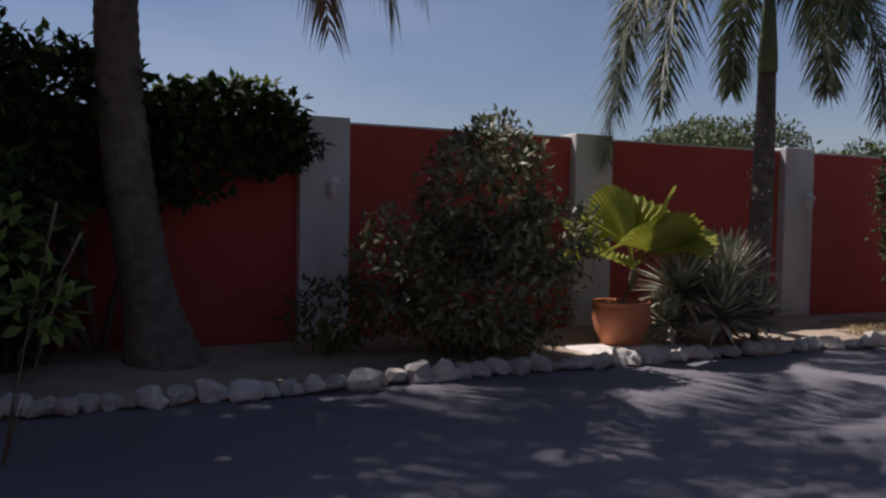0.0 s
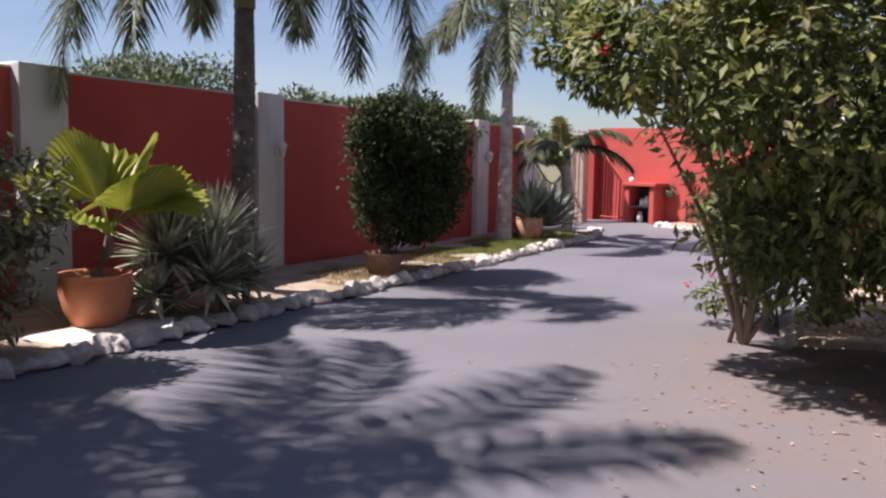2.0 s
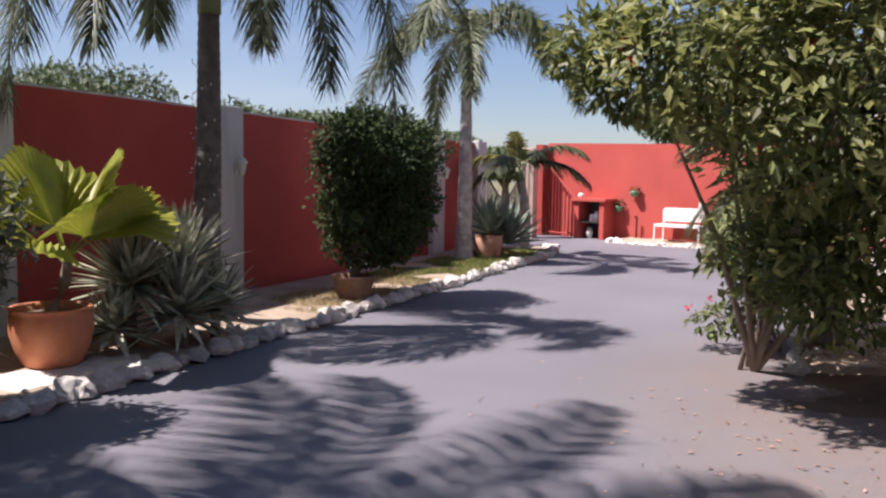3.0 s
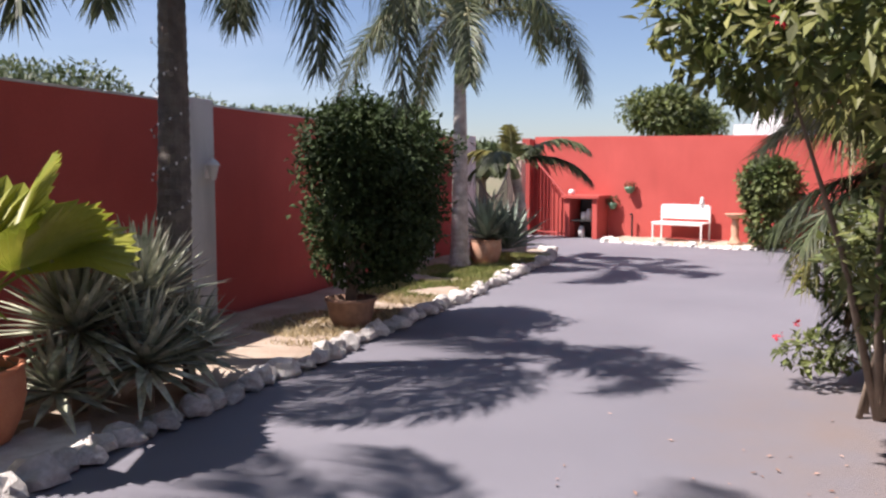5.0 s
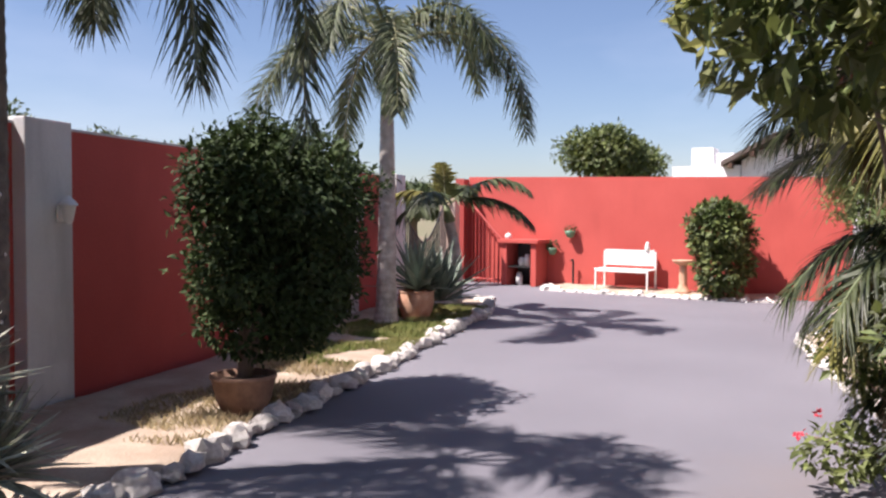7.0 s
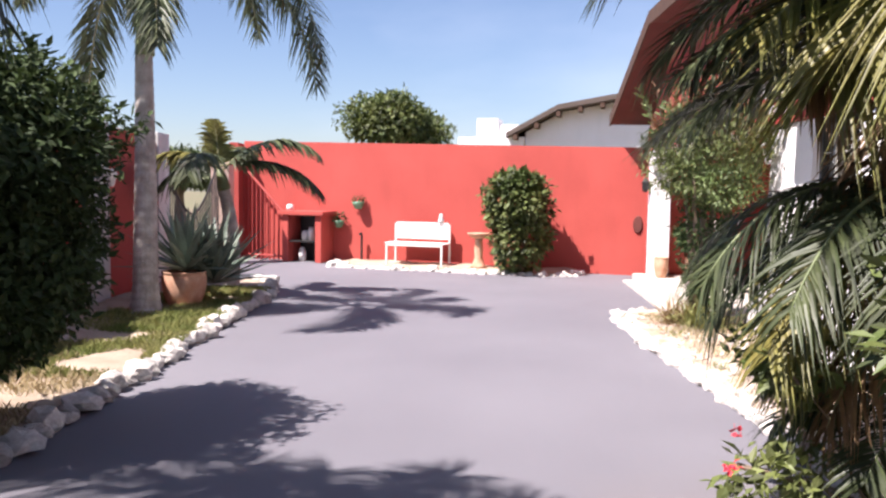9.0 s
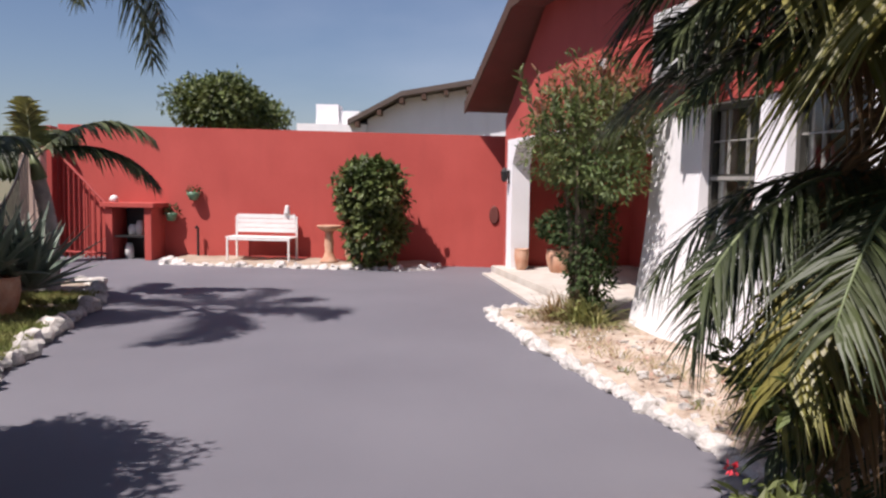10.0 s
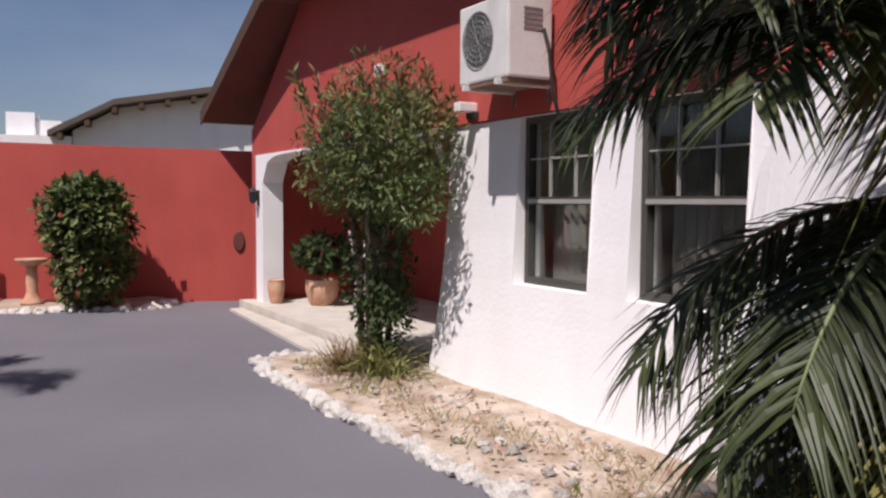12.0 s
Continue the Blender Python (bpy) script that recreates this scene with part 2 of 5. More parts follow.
# ---- mesh helpers ----
class Geo:
    """Vertices and faces that become one mesh."""

    def __init__(self):
        self.v, self.f = [], []

    def add(self, verts, faces):
        k = len(self.v)
        self.v.extend(tuple(p) for p in verts)
        self.f.extend(tuple(i + k for i in face) for face in faces)

    def weld(self):
        """Joins vertices that lie on one another."""
        seen, order, verts = {}, [], []
        for p in self.v:
            k = tuple(round(c, 4) for c in p)
            if k not in seen:
                seen[k] = len(verts)
                verts.append(p)
            order.append(seen[k])
        self.v, self.f = verts, [tuple(order[i] for i in f) for f in self.f]
        return self

    def box(self, a, b, m=None, taper=1.0):
        x0, y0, z0 = a
        x1, y1, z1 = b
        cx, cy = (x0 + x1) / 2, (y0 + y1) / 2
        pts = [(x0, y0, z0), (x1, y0, z0), (x1, y1, z0), (x0, y1, z0)]
        pts += [(cx + (x - cx) * taper, cy + (y - cy) * taper, z1) for x, y, _ in pts]
        if m is not None:
            pts = [m @ Vector(p) for p in pts]
        self.add(pts, [(3, 2, 1, 0), (4, 5, 6, 7), (0, 1, 5, 4), (1, 2, 6, 5), (2, 3, 7, 6), (3, 0, 4, 7)])

    def tube(self, points, radii, sides=10, cap=True):
        """A tube along points with a radius at each."""
        pts = [Vector(p) for p in points]
        rings = []
        for i, p in enumerate(pts):
            d = (pts[min(i + 1, len(pts) - 1)] - pts[max(i - 1, 0)]).normalized()
            side = d.cross(Vector((0, 0, 1)) if abs(d.z) < 0.9 else Vector((1, 0, 0))).normalized()
            up = side.cross(d)
            rings += [p + radii[i] * (math.cos(a) * side + math.sin(a) * up) for a in (2 * math.pi * k / sides for k in range(sides))]
        faces = [(i * sides + k, i * sides + (k + 1) % sides, (i + 1) * sides + (k + 1) % sides, (i + 1) * sides + k)
                 for i in range(len(pts) - 1) for k in range(sides)]
        if cap:
            faces += [tuple(reversed(range(sides))), tuple(range((len(pts) - 1) * sides, len(pts) * sides))]
        self.add(rings, faces)

    def lathe(self, profile, sides=28, centre=(0, 0, 0), squash=1.0):
        """A shape turned about the upright axis from (radius, height) pairs."""
        c = Vector(centre)
        ring = [c + Vector((r * math.cos(a), squash * r * math.sin(a), z)) for r, z in profile for a in (2 * math.pi * k / sides for k in range(sides))]
        self.add(ring, [(i * sides + k, i * sides + (k + 1) % sides, (i + 1) * sides + (k + 1) % sides, (i + 1) * sides + k)
                        for i in range(len(profile) - 1) for k in range(sides)])

    def blade(self, p, d, up, length, width, droop=0.0, steps=3, fold=0.25, peak=0.35):
        """A leaf blade from p along d, folded on its midrib, bending down by droop."""
        d, side = d.normalized(), d.cross(up)
        side = side.normalized() if side.length > 1e-4 else Vector((1, 0, 0))
        nrm = side.cross(d).normalized()
        verts, faces = [], []
        for i in range(steps + 1):
            t = i / steps
            c = p + d * (length * t) - Vector((0, 0, 1)) * (droop * length * t * t)
            w = width * (min(1, 0.35 + t / peak * 0.65) if t < peak else max(0.02, (1 - t) / (1 - peak))) / 2
            verts += [c - side * w + nrm * (fold * w), c, c + side * w + nrm * (fold * w)]
            if i:
                k = 3 * i
                faces += [(k - 3, k - 2, k + 1, k), (k - 2, k - 1, k + 2, k + 1)]
        self.add(verts, faces)

    def leaf(self, p, d, nrm, length, width):
        """A small leaf: two triangles folded on the midrib."""
        side = d.cross(nrm).normalized() * (width / 2)
        mid = p + d * (length * 0.45) + nrm * (width * 0.18)
        self.add([p, mid + side, p + d * length, mid - side], [(0, 1, 2), (0, 2, 3)])


def part(name, geo, material, parent=None, label="", smooth=False, bevel=0.0):
    me = bpy.data.meshes.new(name)
    me.from_pydata(geo.v, [], geo.f)
    me.validate()
    if bevel:
        bm = bmesh.new()
        bm.from_mesh(me)
        bmesh.ops.bevel(bm, geom=bm.edges[:], offset=bevel, segments=2, profile=0.6, affect="EDGES", clamp_overlap=True)
        bm.to_mesh(me)
        bm.free()
    me.materials.append(material)
    if smooth:
        me.polygons.foreach_set("use_smooth", [True] * len(me.polygons))
    ob = new(name, me)
    ob.parent = parent
    if label:
        ob["label"] = label
    return ob


def thing(name, label, category, group="", at=(0, 0, 0), rz=0.0):
    ob = new(name)
    ob.empty_display_size = 0.1
    ob.matrix_basis = pose(*at, 0, 0, rz)
    return tagged(ob, label, category, group)


def structure(name, geo, material, label, category, bevel=0.0, smooth=False):
    return tagged(part(name, geo, material, None, "", smooth, bevel), label, category, "", "structure")


def rnd(a, b):
    return random.uniform(a, b)


def unit():
    z, a = rnd(-1, 1), rnd(0, 2 * math.pi)
    r = math.sqrt(1 - z * z)
    return Vector((r * math.cos(a), r * math.sin(a), z))


# frames of the two long walls: along (s), out towards the drive (n), up (z)
W0, WU, WN = Vector((0.84, 8.83, 0)), Vector((0.883, 0.469, 0)).normalized(), Vector((0.469, -0.883, 0)).normalized()
H0, HU, HN = Vector((12.4, 6.2, 0)), Vector((0.894, 0.447, 0)).normalized(), Vector((-0.447, 0.894, 0)).normalized()
B0, B1 = Vector((18.15, 7.6, 0)), Vector((16.9, 17.45, 0))
BU = (B1 - B0).normalized()
BN = Vector((-BU.y, BU.x, 0))
BLEN = (B1 - B0).length


def basis(o, u, n):
    return Matrix(((u.x, n.x, 0, o.x), (u.y, n.y, 0, o.y), (0, 0, 1, o.z), (0, 0, 0, 1)))


MW, MH, MB = basis(W0, WU, WN), basis(H0, HU, HN), basis(B0, BU, BN)


def slab(poly, z0, z1):
    """A flat prism over a polygon; z0, z1 below and top."""
    g = Geo()
    k = len(poly)
    g.add([(x, y, z0) for x, y in poly] + [(x, y, z1) for x, y in poly],
          [tuple(reversed(range(k))), tuple(range(k, 2 * k))] + [(i, (i + 1) % k, k + (i + 1) % k, k + i) for i in range(k)])
    return g


# ---- ground ----
STONE_LINE = [(-7.5, 1.6), (-4.6, 3.4), (-3.2, 4.35), (-1.67, 5.22), (-0.45, 6.05), (1.1, 6.87), (3.24, 8.05), (5.5, 9.2), (8.7, 10.93), (11.6, 12.45),
              (12.75, 13.3), (13.05, 13.95), (12.5, 14.5)]
g = Geo()
g.box((-300, -300, -0.3), (300, 300, -0.02))
structure("ground", g, M_GROUND, "dry earth stretching away around the garden", "ground")
g = Geo()
cells = 60
for i in range(cells + 1):
    for j in range(cells + 1):
        g.v.append((-13 + 33 * i / cells, -9 + 29 * j / cells, 0.0))
g.f = [(i * (cells + 1) + j, (i + 1) * (cells + 1) + j, (i + 1) * (cells + 1) + j + 1, i * (cells + 1) + j + 1) for i in range(cells) for j in range(cells)]
structure("road_driveway", g, M_ASPH, "blue-grey sealed asphalt driveway with dappled palm shade", "driveway")


def bed(name, outline, back, z_edge, z_back, material, label):
    """A planting bed between an edge line and a back line, gently uneven."""
    g = Geo()
    rows, cols = 16, 100
    def along(line, t):
        seg = [(Vector(line[i]), Vector(line[i + 1])) for i in range(len(line) - 1)]
        total = sum((b - a).length for a, b in seg)
        d = t * total
        for a, b in seg:
            if d <= (b - a).length:
                return a + (b - a) * (d / max(1e-6, (b - a).length))
            d -= (b - a).length
        return seg[-1][1]
    for i in range(cols + 1):
        e, k = along(outline, i / cols), along(back, i / cols)
        for j in range(rows + 1):
            p = e.lerp(k, j / rows)
            h = z_edge + (z_back - z_edge) * j / rows + 0.03 * noise.noise(Vector((p.x * 1.7, p.y * 1.7, 0))) + 0.012 * noise.noise(Vector((p.x * 7, p.y * 7, 3)))
            g.v.append((p.x, p.y, h if 0 < j < rows and 0 < i < cols else -0.03))
    g.f = [(i * (rows + 1) + j, (i + 1) * (rows + 1) + j, (i + 1) * (rows + 1) + j + 1, i * (rows + 1) + j + 1) for i in range(cols) for j in range(rows)]
    return structure(name, g, material, label, "flower bed", smooth=True)


wall_line = [tuple((W0 + WU * s + WN * 0.0).to_2d()) for s in (-10, -6, -3, 0, 3, 6, 9, 12.4, 12.5, 12.6)]
bed("ground_bed_north", [(x, y) for x, y in STONE_LINE], wall_line, 0.07, 0.12, M_BED, "sandy garden bed along the red boundary wall")
KERB_R = [tuple((H0 + HU * s + HN * n).to_2d()) for s, n in ((0.55, 0.5), (0.95, 0.78), (1.15, 1.05), (1.02, 1.27), (0.6, 1.38), (-1.1, 1.38), (-2.8, 1.31), (-3.7, 1.27), (-5.2, 1.25), (-6.6, 1.2))]
bed("ground_bed_house", KERB_R, [tuple((H0 + HU * s + HN * -0.1).to_2d()) for s in (0.45, 0.4, 0.3, 0.1, -0.3, -2, -4, -5.5, -6.6)], 0.06, 0.1, M_RUBBLE,
    "pale rubble and sand bed against the house")
BED_B = [tuple((B0 + BU * s + BN * n).to_2d()) for s, n in ((2.4, 0.25), (2.45, 0.8), (2.9, 1.0), (4.3, 1.05), (6.2, 1.15), (7.2, 1.1), (7.4, 0.3))]
bed("ground_bed_back", BED_B, [tuple((B0 + BU * s + BN * 0.02).to_2d()) for s in (2.5, 3.7, 5.0, 6.0, 7.3)], 0.05, 0.08, M_BED, "narrow pebble bed under the back wall")
SHRUB_BED = [(3.75, 2.2), (4.3, 3.2), (4.7, 3.9), (5.5, 4.5), (6.2, 4.9), (6.9, 4.85)]
bed("ground_bed_shrub", SHRUB_BED, [(5.5, 0.6), (6.3, 1.6), (7.3, 2.9), (8.2, 3.9)], -0.02, 0.1, M_SOIL, "bare dark soil under the flowering shrub")

# ---- boundary wall with pillars ----
PILLARS = (-9.9, -6.58, -3.25, 0.01, 3.33, 6.7, 9.9, 12.3)
g = Geo()
ends = list(PILLARS)
for a, b in zip(ends[:-1], ends[1:]):
    g.box((a + 0.52, -0.30, -0.05), (b, -0.12, 2.29), MW)
wall = structure("wall_north", g, M_RED, "dark red plastered garden wall between white pillars", "wall")
g = Geo()
for a, b in zip(ends[:-1], ends[1:]):
    g.box((a + 0.52, -0.31, 2.292), (b, -0.11, 2.312), MW)
structure("trim_wall_cap", g, M_PILLAR, "thin weathered grey mortar cap along the wall top", "wall cap")
for s in PILLARS:
    g = Geo()
    g.box((s, -0.36, -0.05), (s + 0.52, 0.0, 2.345), MW)
    structure("pillar", g, M_PILLAR, "white painted square pillar of the red garden wall", "pillar", bevel=0.012)

# back wall, taller towards the gate
g = Geo()
for a, b in ((0.0, BLEN),):
    k = 12
    for i in range(k + 1):
        s = BLEN * i / k
        h = 2.345 + 0.215 * s / BLEN
        for n, z in ((0, -0.05), (0, h), (-0.2, h), (-0.2, -0.05)):
            g.v.append(tuple(MB @ Vector((s, n, z))))
    for i in range(k):
        for j in range(4):
            g.f.append((i * 4 + j, i * 4 + (j + 1) % 4, i * 4 + 4 + (j + 1) % 4, i * 4 + 4 + j))
    g.f += [(0, 1, 2, 3), (k * 4 + 3, k * 4 + 2, k * 4 + 1, k * 4)]
structure("wall_east", g, M_RED, "sunlit red plastered back wall of the courtyard", "wall")
g = Geo()
g.box((17.75, -0.3, -0.05), (18.3, -0.1, 2.5), MW)
structure("wall_gate_return", g, M_RED, "short red wall stub beside the gate", "wall")
g = Geo()
g.box((16.45, -0.34, -0.05), (16.88, 0.02, 2.35), MW)
structure("pillar", g, M_BEIGE, "beige rendered gate post", "pillar", bevel=0.012)
# plain walls that close the garden behind the walk
g = Geo()
g.box((-13.2, -9.2, -0.05), (-13, 6, 2.3))
g.box((-13, -9.2, -0.05), (12, -9.0, 2.3))
structure("wall_south", g, M_RED, "red plastered wall closing the garden", "wall")


# ---- gate ----
def gate():
    t = thing("metal_gate", "dark red iron gate with upright bars and a sweeping top", "gate")
    def top(s):
        u = (s - 12.9) / (16.4 - 12.9)
        return 1.05 + 1.0 * abs(2 * u - 1) ** 1.6
    n = 34
    for i in range(n + 1):
        s = 12.9 + 3.5 * i / n
        g = Geo()
        p = W0 + WU * s + WN * -0.18
        g.tube([(p.x, p.y, 0.06), (p.x, p.y, top(s))], [0.011, 0.011], 6)
        part("bar", g, M_IRON, t)
    g = Geo()
    pts = [W0 + WU * (12.9 + 3.5 * i / 24) + WN * -0.18 for i in range(25)]
    g.tube([(p.x, p.y, top(12.9 + 3.5 * i / 24)) for i, p in enumerate(pts)], [0.02] * 25, 8)
    part("top_rail", g, M_IRON, t)
    for z in (0.08, 0.6):
        g = Geo()
        g.box((12.85, -0.2, z), (16.45, -0.16, z + 0.05), MW)
        part("rail", g, M_IRON, t)
    t = thing("fence_panel", "red painted railing with upright bars and a sloping top rail", "fence")
    n = 11
    def at(u, z):
        return MB @ Vector((8.7 + 1.2 * u, 0.42 - 0.2 * u, z))
    for i in range(n):
        u = i / (n - 1)
        g = Geo()
        g.tube([at(u, 0.0), at(u, 1.02 + 1.05 * u)], [0.017, 0.017], 6)
        part("bar", g, M_REDP, t)
    for name, z0, z1, r in (("top_rail", 1.04, 2.1, 0.028), ("rail", 0.1, 0.1, 0.022)):
        g = Geo()
        g.tube([at(0, z0), at(1, z1)], [r, r], 8)
        part(name, g, M_REDP, t)


gate()


# ---- stones ----
def stone_mesh(k):
    bm = bmesh.new()
    bmesh.ops.create_icosphere(bm, subdivisions=2, radius=0.5)
    for v in bm.verts:
        d = v.co.normalized()
        f = 1 + 0.45 * noise.noise(d * 1.4 + Vector((k * 7.1, 0, 0))) + 0.22 * noise.noise(d * 3.7 + Vector((0, k * 5.3, 0)))
        v.co = d * 0.5 * f
        v.co.z = max(v.co.z, -0.28)
    me = bpy.data.meshes.new("stone")
    bm.to_mesh(me)
    bm.free()
    return me


STONES = [stone_mesh(k) for k in range(9)]
for me in STONES:
    me.materials.append(M_STONE)
STONES_W = [me.copy() for me in STONES]
for me in STONES_W:
    me.materials.clear()
    me.materials.append(M_STONEW)


def stone_row(name, line, label, size, meshes, jitter=0.03, gap=0.95, z=0.03, skip=0.0):
    t = thing(name, label, "stone edging")
    pts = [Vector((x, y, 0)) for x, y in line]
    for a, b in zip(pts[:-1], pts[1:]):
        d, length = (b - a).normalized(), (b - a).length
        s = 0.0
        while s < length:
            w = rnd(*size) * (1.0 if random.random() > 0.25 else 0.65)
            if random.random() >= skip:
                p = a + d * (s + w / 2) + Vector((-d.y, d.x, 0)) * rnd(-jitter, jitter)
                ob = new("stone", random.choice(meshes))
                ob.parent = t
                ob.matrix_basis = (Matrix.Translation((p.x, p.y, z + 0.12 * w)) @ Euler((rnd(-0.25, 0.25), rnd(-0.25, 0.25), rnd(0, 6.28))).to_matrix().to_4x4()
                                   @ Matrix.Diagonal((w * rnd(0.9, 1.25), w * rnd(0.75, 1.0), w * rnd(0.6, 0.95), 1)))
            s += w * gap
    return t


# ---- house ----
BAND = 2.25


def house():
    # battered white wall with two window openings
    wins = [(-2.44, -1.54, 0.95, 2.24), (-3.76, -2.84, 0.95, 2.24)]
    def out(z):
        return 0.22 * max(0.0, 1 - z / 2.24) ** 2.2
    g = Geo()
    xs = sorted({-9.0, -7.5, -6, -5, -4.4, 0.0, *[w[0] for w in wins], *[w[1] for w in wins], -1.0})
    zs = [-0.05, 0.1, 0.25, 0.45, 0.7, 0.95, 1.3, 1.7, 2.0, 2.24]
    def quad(a, b, z0, z1, n0, n1):
        g.add([MH @ Vector(p) for p in ((a, n0, z0), (b, n0, z0), (b, n1, z1), (a, n1, z1))], [(3, 2, 1, 0)])
    for a, b in zip(xs[:-1], xs[1:]):
        for z0, z1 in zip(zs[:-1], zs[1:]):
            if any(w[0] - 1e-3 <= a and b <= w[1] + 1e-3 and z0 >= 0.94 for w in wins):
                continue
            lean = (lambda z: -0.45 - 0.03 * min(1, max(0, z) / 2.24)) if b == 0.0 else None
            if lean:
                g.add([MH @ Vector(p) for p in ((a, out(z0), z0), (b + lean(z0) + 0.02, out(z0), z0), (b + lean(z1) + 0.02, out(z1), z1), (a, out(z1), z1))], [(3, 2, 1, 0)])
                g.add([MH @ Vector(p) for p in ((b + lean(z0) + 0.02, out(z0), z0), (b + lean(z0) + 0.02, -2.2, z0), (b + lean(z1) + 0.02, -2.2, z1), (b + lean(z1) + 0.02, out(z1), z1))], [(3, 2, 1, 0)])
            else:
                quad(a, b, z0, z1, out(z0), out(z1))
    for a, b, z0, z1 in wins:   # reveals
        for p in (((a, out(z0), z0), (a, -0.2, z0), (a, -0.2, z1), (a, out(z1), z1)), ((b, out(z1), z1), (b, -0.2, z1), (b, -0.2, z0), (b, out(z0), z0)),
                  ((a, out(z0), z0), (b, out(z0), z0), (b, -0.2, z0), (a, -0.2, z0)), ((a, -0.2, z1), (b, -0.2, z1), (b, out(z1), z1), (a, out(z1), z1))):
            g.add([MH @ Vector(q) for q in p], [(0, 1, 2, 3)])
    structure("wall_house_front", g.weld(), M_WHITE, "thick whitewashed house wall flaring out at its foot", "wall")
    # dark rooms behind the windows
    g = Geo()
    g.box((-4.6, -2.4, -0.05), (-1.0, -2.3, 2.5), MH)
    g.box((-4.7, -2.4, -0.05), (-4.6, -0.22, 2.5), MH)
    g.box((-1.0, -2.4, -0.05), (-0.9, -0.22, 2.5), MH)
    g.box((-4.6, -2.3, 0.0), (-1.0, -0.22, 0.08), MH)
    structure("wall_house_inner", g, M_BEIGE, "plain beige inner walls of the room", "wall")
    # red upper wall
    g = Geo()
    prof = [(5.35, 2.62), (3.2, 4.1), (-9.0, 4.1)]
    k = len(prof)
    face = [(5.35, BAND), *prof, (-9.0, BAND)]
    g.add([MH @ Vector((s, 0.03, z)) for s, z in face] + [MH @ Vector((s, -0.2, z)) for s, z in face],
          [tuple(range(5)), tuple(reversed(range(5, 10)))] + [(i, i + 5, (i + 1) % 5 + 5, (i + 1) % 5) for i in range(5)])
    g.box((5.08, -0.2, -0.05), (5.35, 0.03, BAND), MH)
    structure("wall_house_upper", g, M_RED, "red painted upper house wall under the eaves", "wall")
    g = Geo()
    g.box((-0.2, -2.35, 0), (5.35, -2.2, 2.9), MH)
    g.box((5.2, -2.2, 0), (5.35, -0.2, 2.6), MH)
    structure("wall_porch_back", g, M_RED, "red plastered wall at the back of the porch", "wall")
    g = Geo()
    g.box((-0.5, -2.2, 2.42), (5.2, -0.2, 2.5), MH)
    structure("ceiling_porch", g, M_WHITE, "white plaster porch ceiling", "ceiling")
    # white arch of the porch
    g = Geo()
    a0, a1, spring, rise = -0.45, 4.76, 1.85, 0.37
    n = 24
    def arc(s):
        u = (s - (a0 + a1) / 2) / ((a1 - a0) / 2)
        return spring + rise * max(0.0, 1 - abs(u) ** 9) ** (1 / 2.2)
    front, back = 0.06, -0.24
    for i in range(n):
        s0, s1 = a0 + (a1 - a0) * i / n, a0 + (a1 - a0) * (i + 1) / n
        z0, z1 = arc(s0), arc(s1)
        g.add([MH @ Vector(p) for p in ((s0, front, z0), (s1, front, z1), (s1, front, BAND - 0.003), (s0, front, BAND - 0.003),
                                        (s0, back, z0), (s1, back, z1), (s1, back, BAND - 0.003), (s0, back, BAND - 0.003))],
              [(3, 2, 1, 0), (4, 5, 6, 7), (0, 1, 5, 4), (2, 3, 7, 6)])
    g.box((a1, back, -0.05), (5.075, front, BAND - 0.003), MH)
    structure("wall_porch_arch", g.weld(), M_WHITE, "white plastered porch arch and corner post", "arch")
    # porch floor with a rounded front
    poly = [(5.3, -2.2), (5.3, 0.25)] + [(1.2 - 1.0 * math.sin(a), 0.25 - 1.0 * (1 - math.cos(a)) * 0.6) for a in (i * math.pi / 16 for i in range(9))] + [(0.0, -2.2)]
    poly = [tuple((MH @ Vector((s, n_, 0))).to_2d()) for s, n_ in poly]
    structure("floor_porch", slab(poly[::-1], -0.02, 0.13), M_CONC, "raised pale concrete porch floor with a rounded corner", "porch floor")
    poly = [tuple((MH @ Vector(p)).to_2d()) for p in ((5.06, 0.27, 0), (5.06, 0.46, 0), (4.57, 0.48, 0), (1.5, 0.66, 0), (0.95, 0.62, 0), (1.2, 0.27, 0))]
    structure("pavement_porch_strip", slab(poly, -0.01, 0.035), M_CONC, "white painted concrete strip before the porch", "pavement")
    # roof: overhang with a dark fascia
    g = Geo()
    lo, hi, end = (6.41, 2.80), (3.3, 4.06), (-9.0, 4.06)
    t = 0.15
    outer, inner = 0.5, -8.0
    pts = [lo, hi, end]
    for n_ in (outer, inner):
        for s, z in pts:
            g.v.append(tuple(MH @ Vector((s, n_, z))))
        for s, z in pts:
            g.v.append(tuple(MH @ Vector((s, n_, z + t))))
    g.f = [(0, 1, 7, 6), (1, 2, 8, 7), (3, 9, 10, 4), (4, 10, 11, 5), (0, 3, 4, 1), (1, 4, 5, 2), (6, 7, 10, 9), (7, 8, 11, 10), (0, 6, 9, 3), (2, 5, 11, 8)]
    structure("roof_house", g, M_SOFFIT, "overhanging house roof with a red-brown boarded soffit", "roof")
    g = Geo()
    for (s0, z0), (s1, z1) in ((lo, hi), (hi, end)):
        for n0, n1 in ((0.503, 0.53),):
            g.add([MH @ Vector(p) for p in ((s0, n0, z0 - 0.03), (s1, n0, z1 - 0.03), (s1, n0, z1 + t + 0.02), (s0, n0, z0 + t + 0.02),
                                            (s0, n1, z0 - 0.03), (s1, n1, z1 - 0.03), (s1, n1, z1 + t + 0.02), (s0, n1, z0 + t + 0.02))],
                  [(0, 1, 2, 3), (7, 6, 5, 4), (0, 4, 5, 1), (3, 2, 6, 7), (0, 3, 7, 4), (1, 5, 6, 2)])
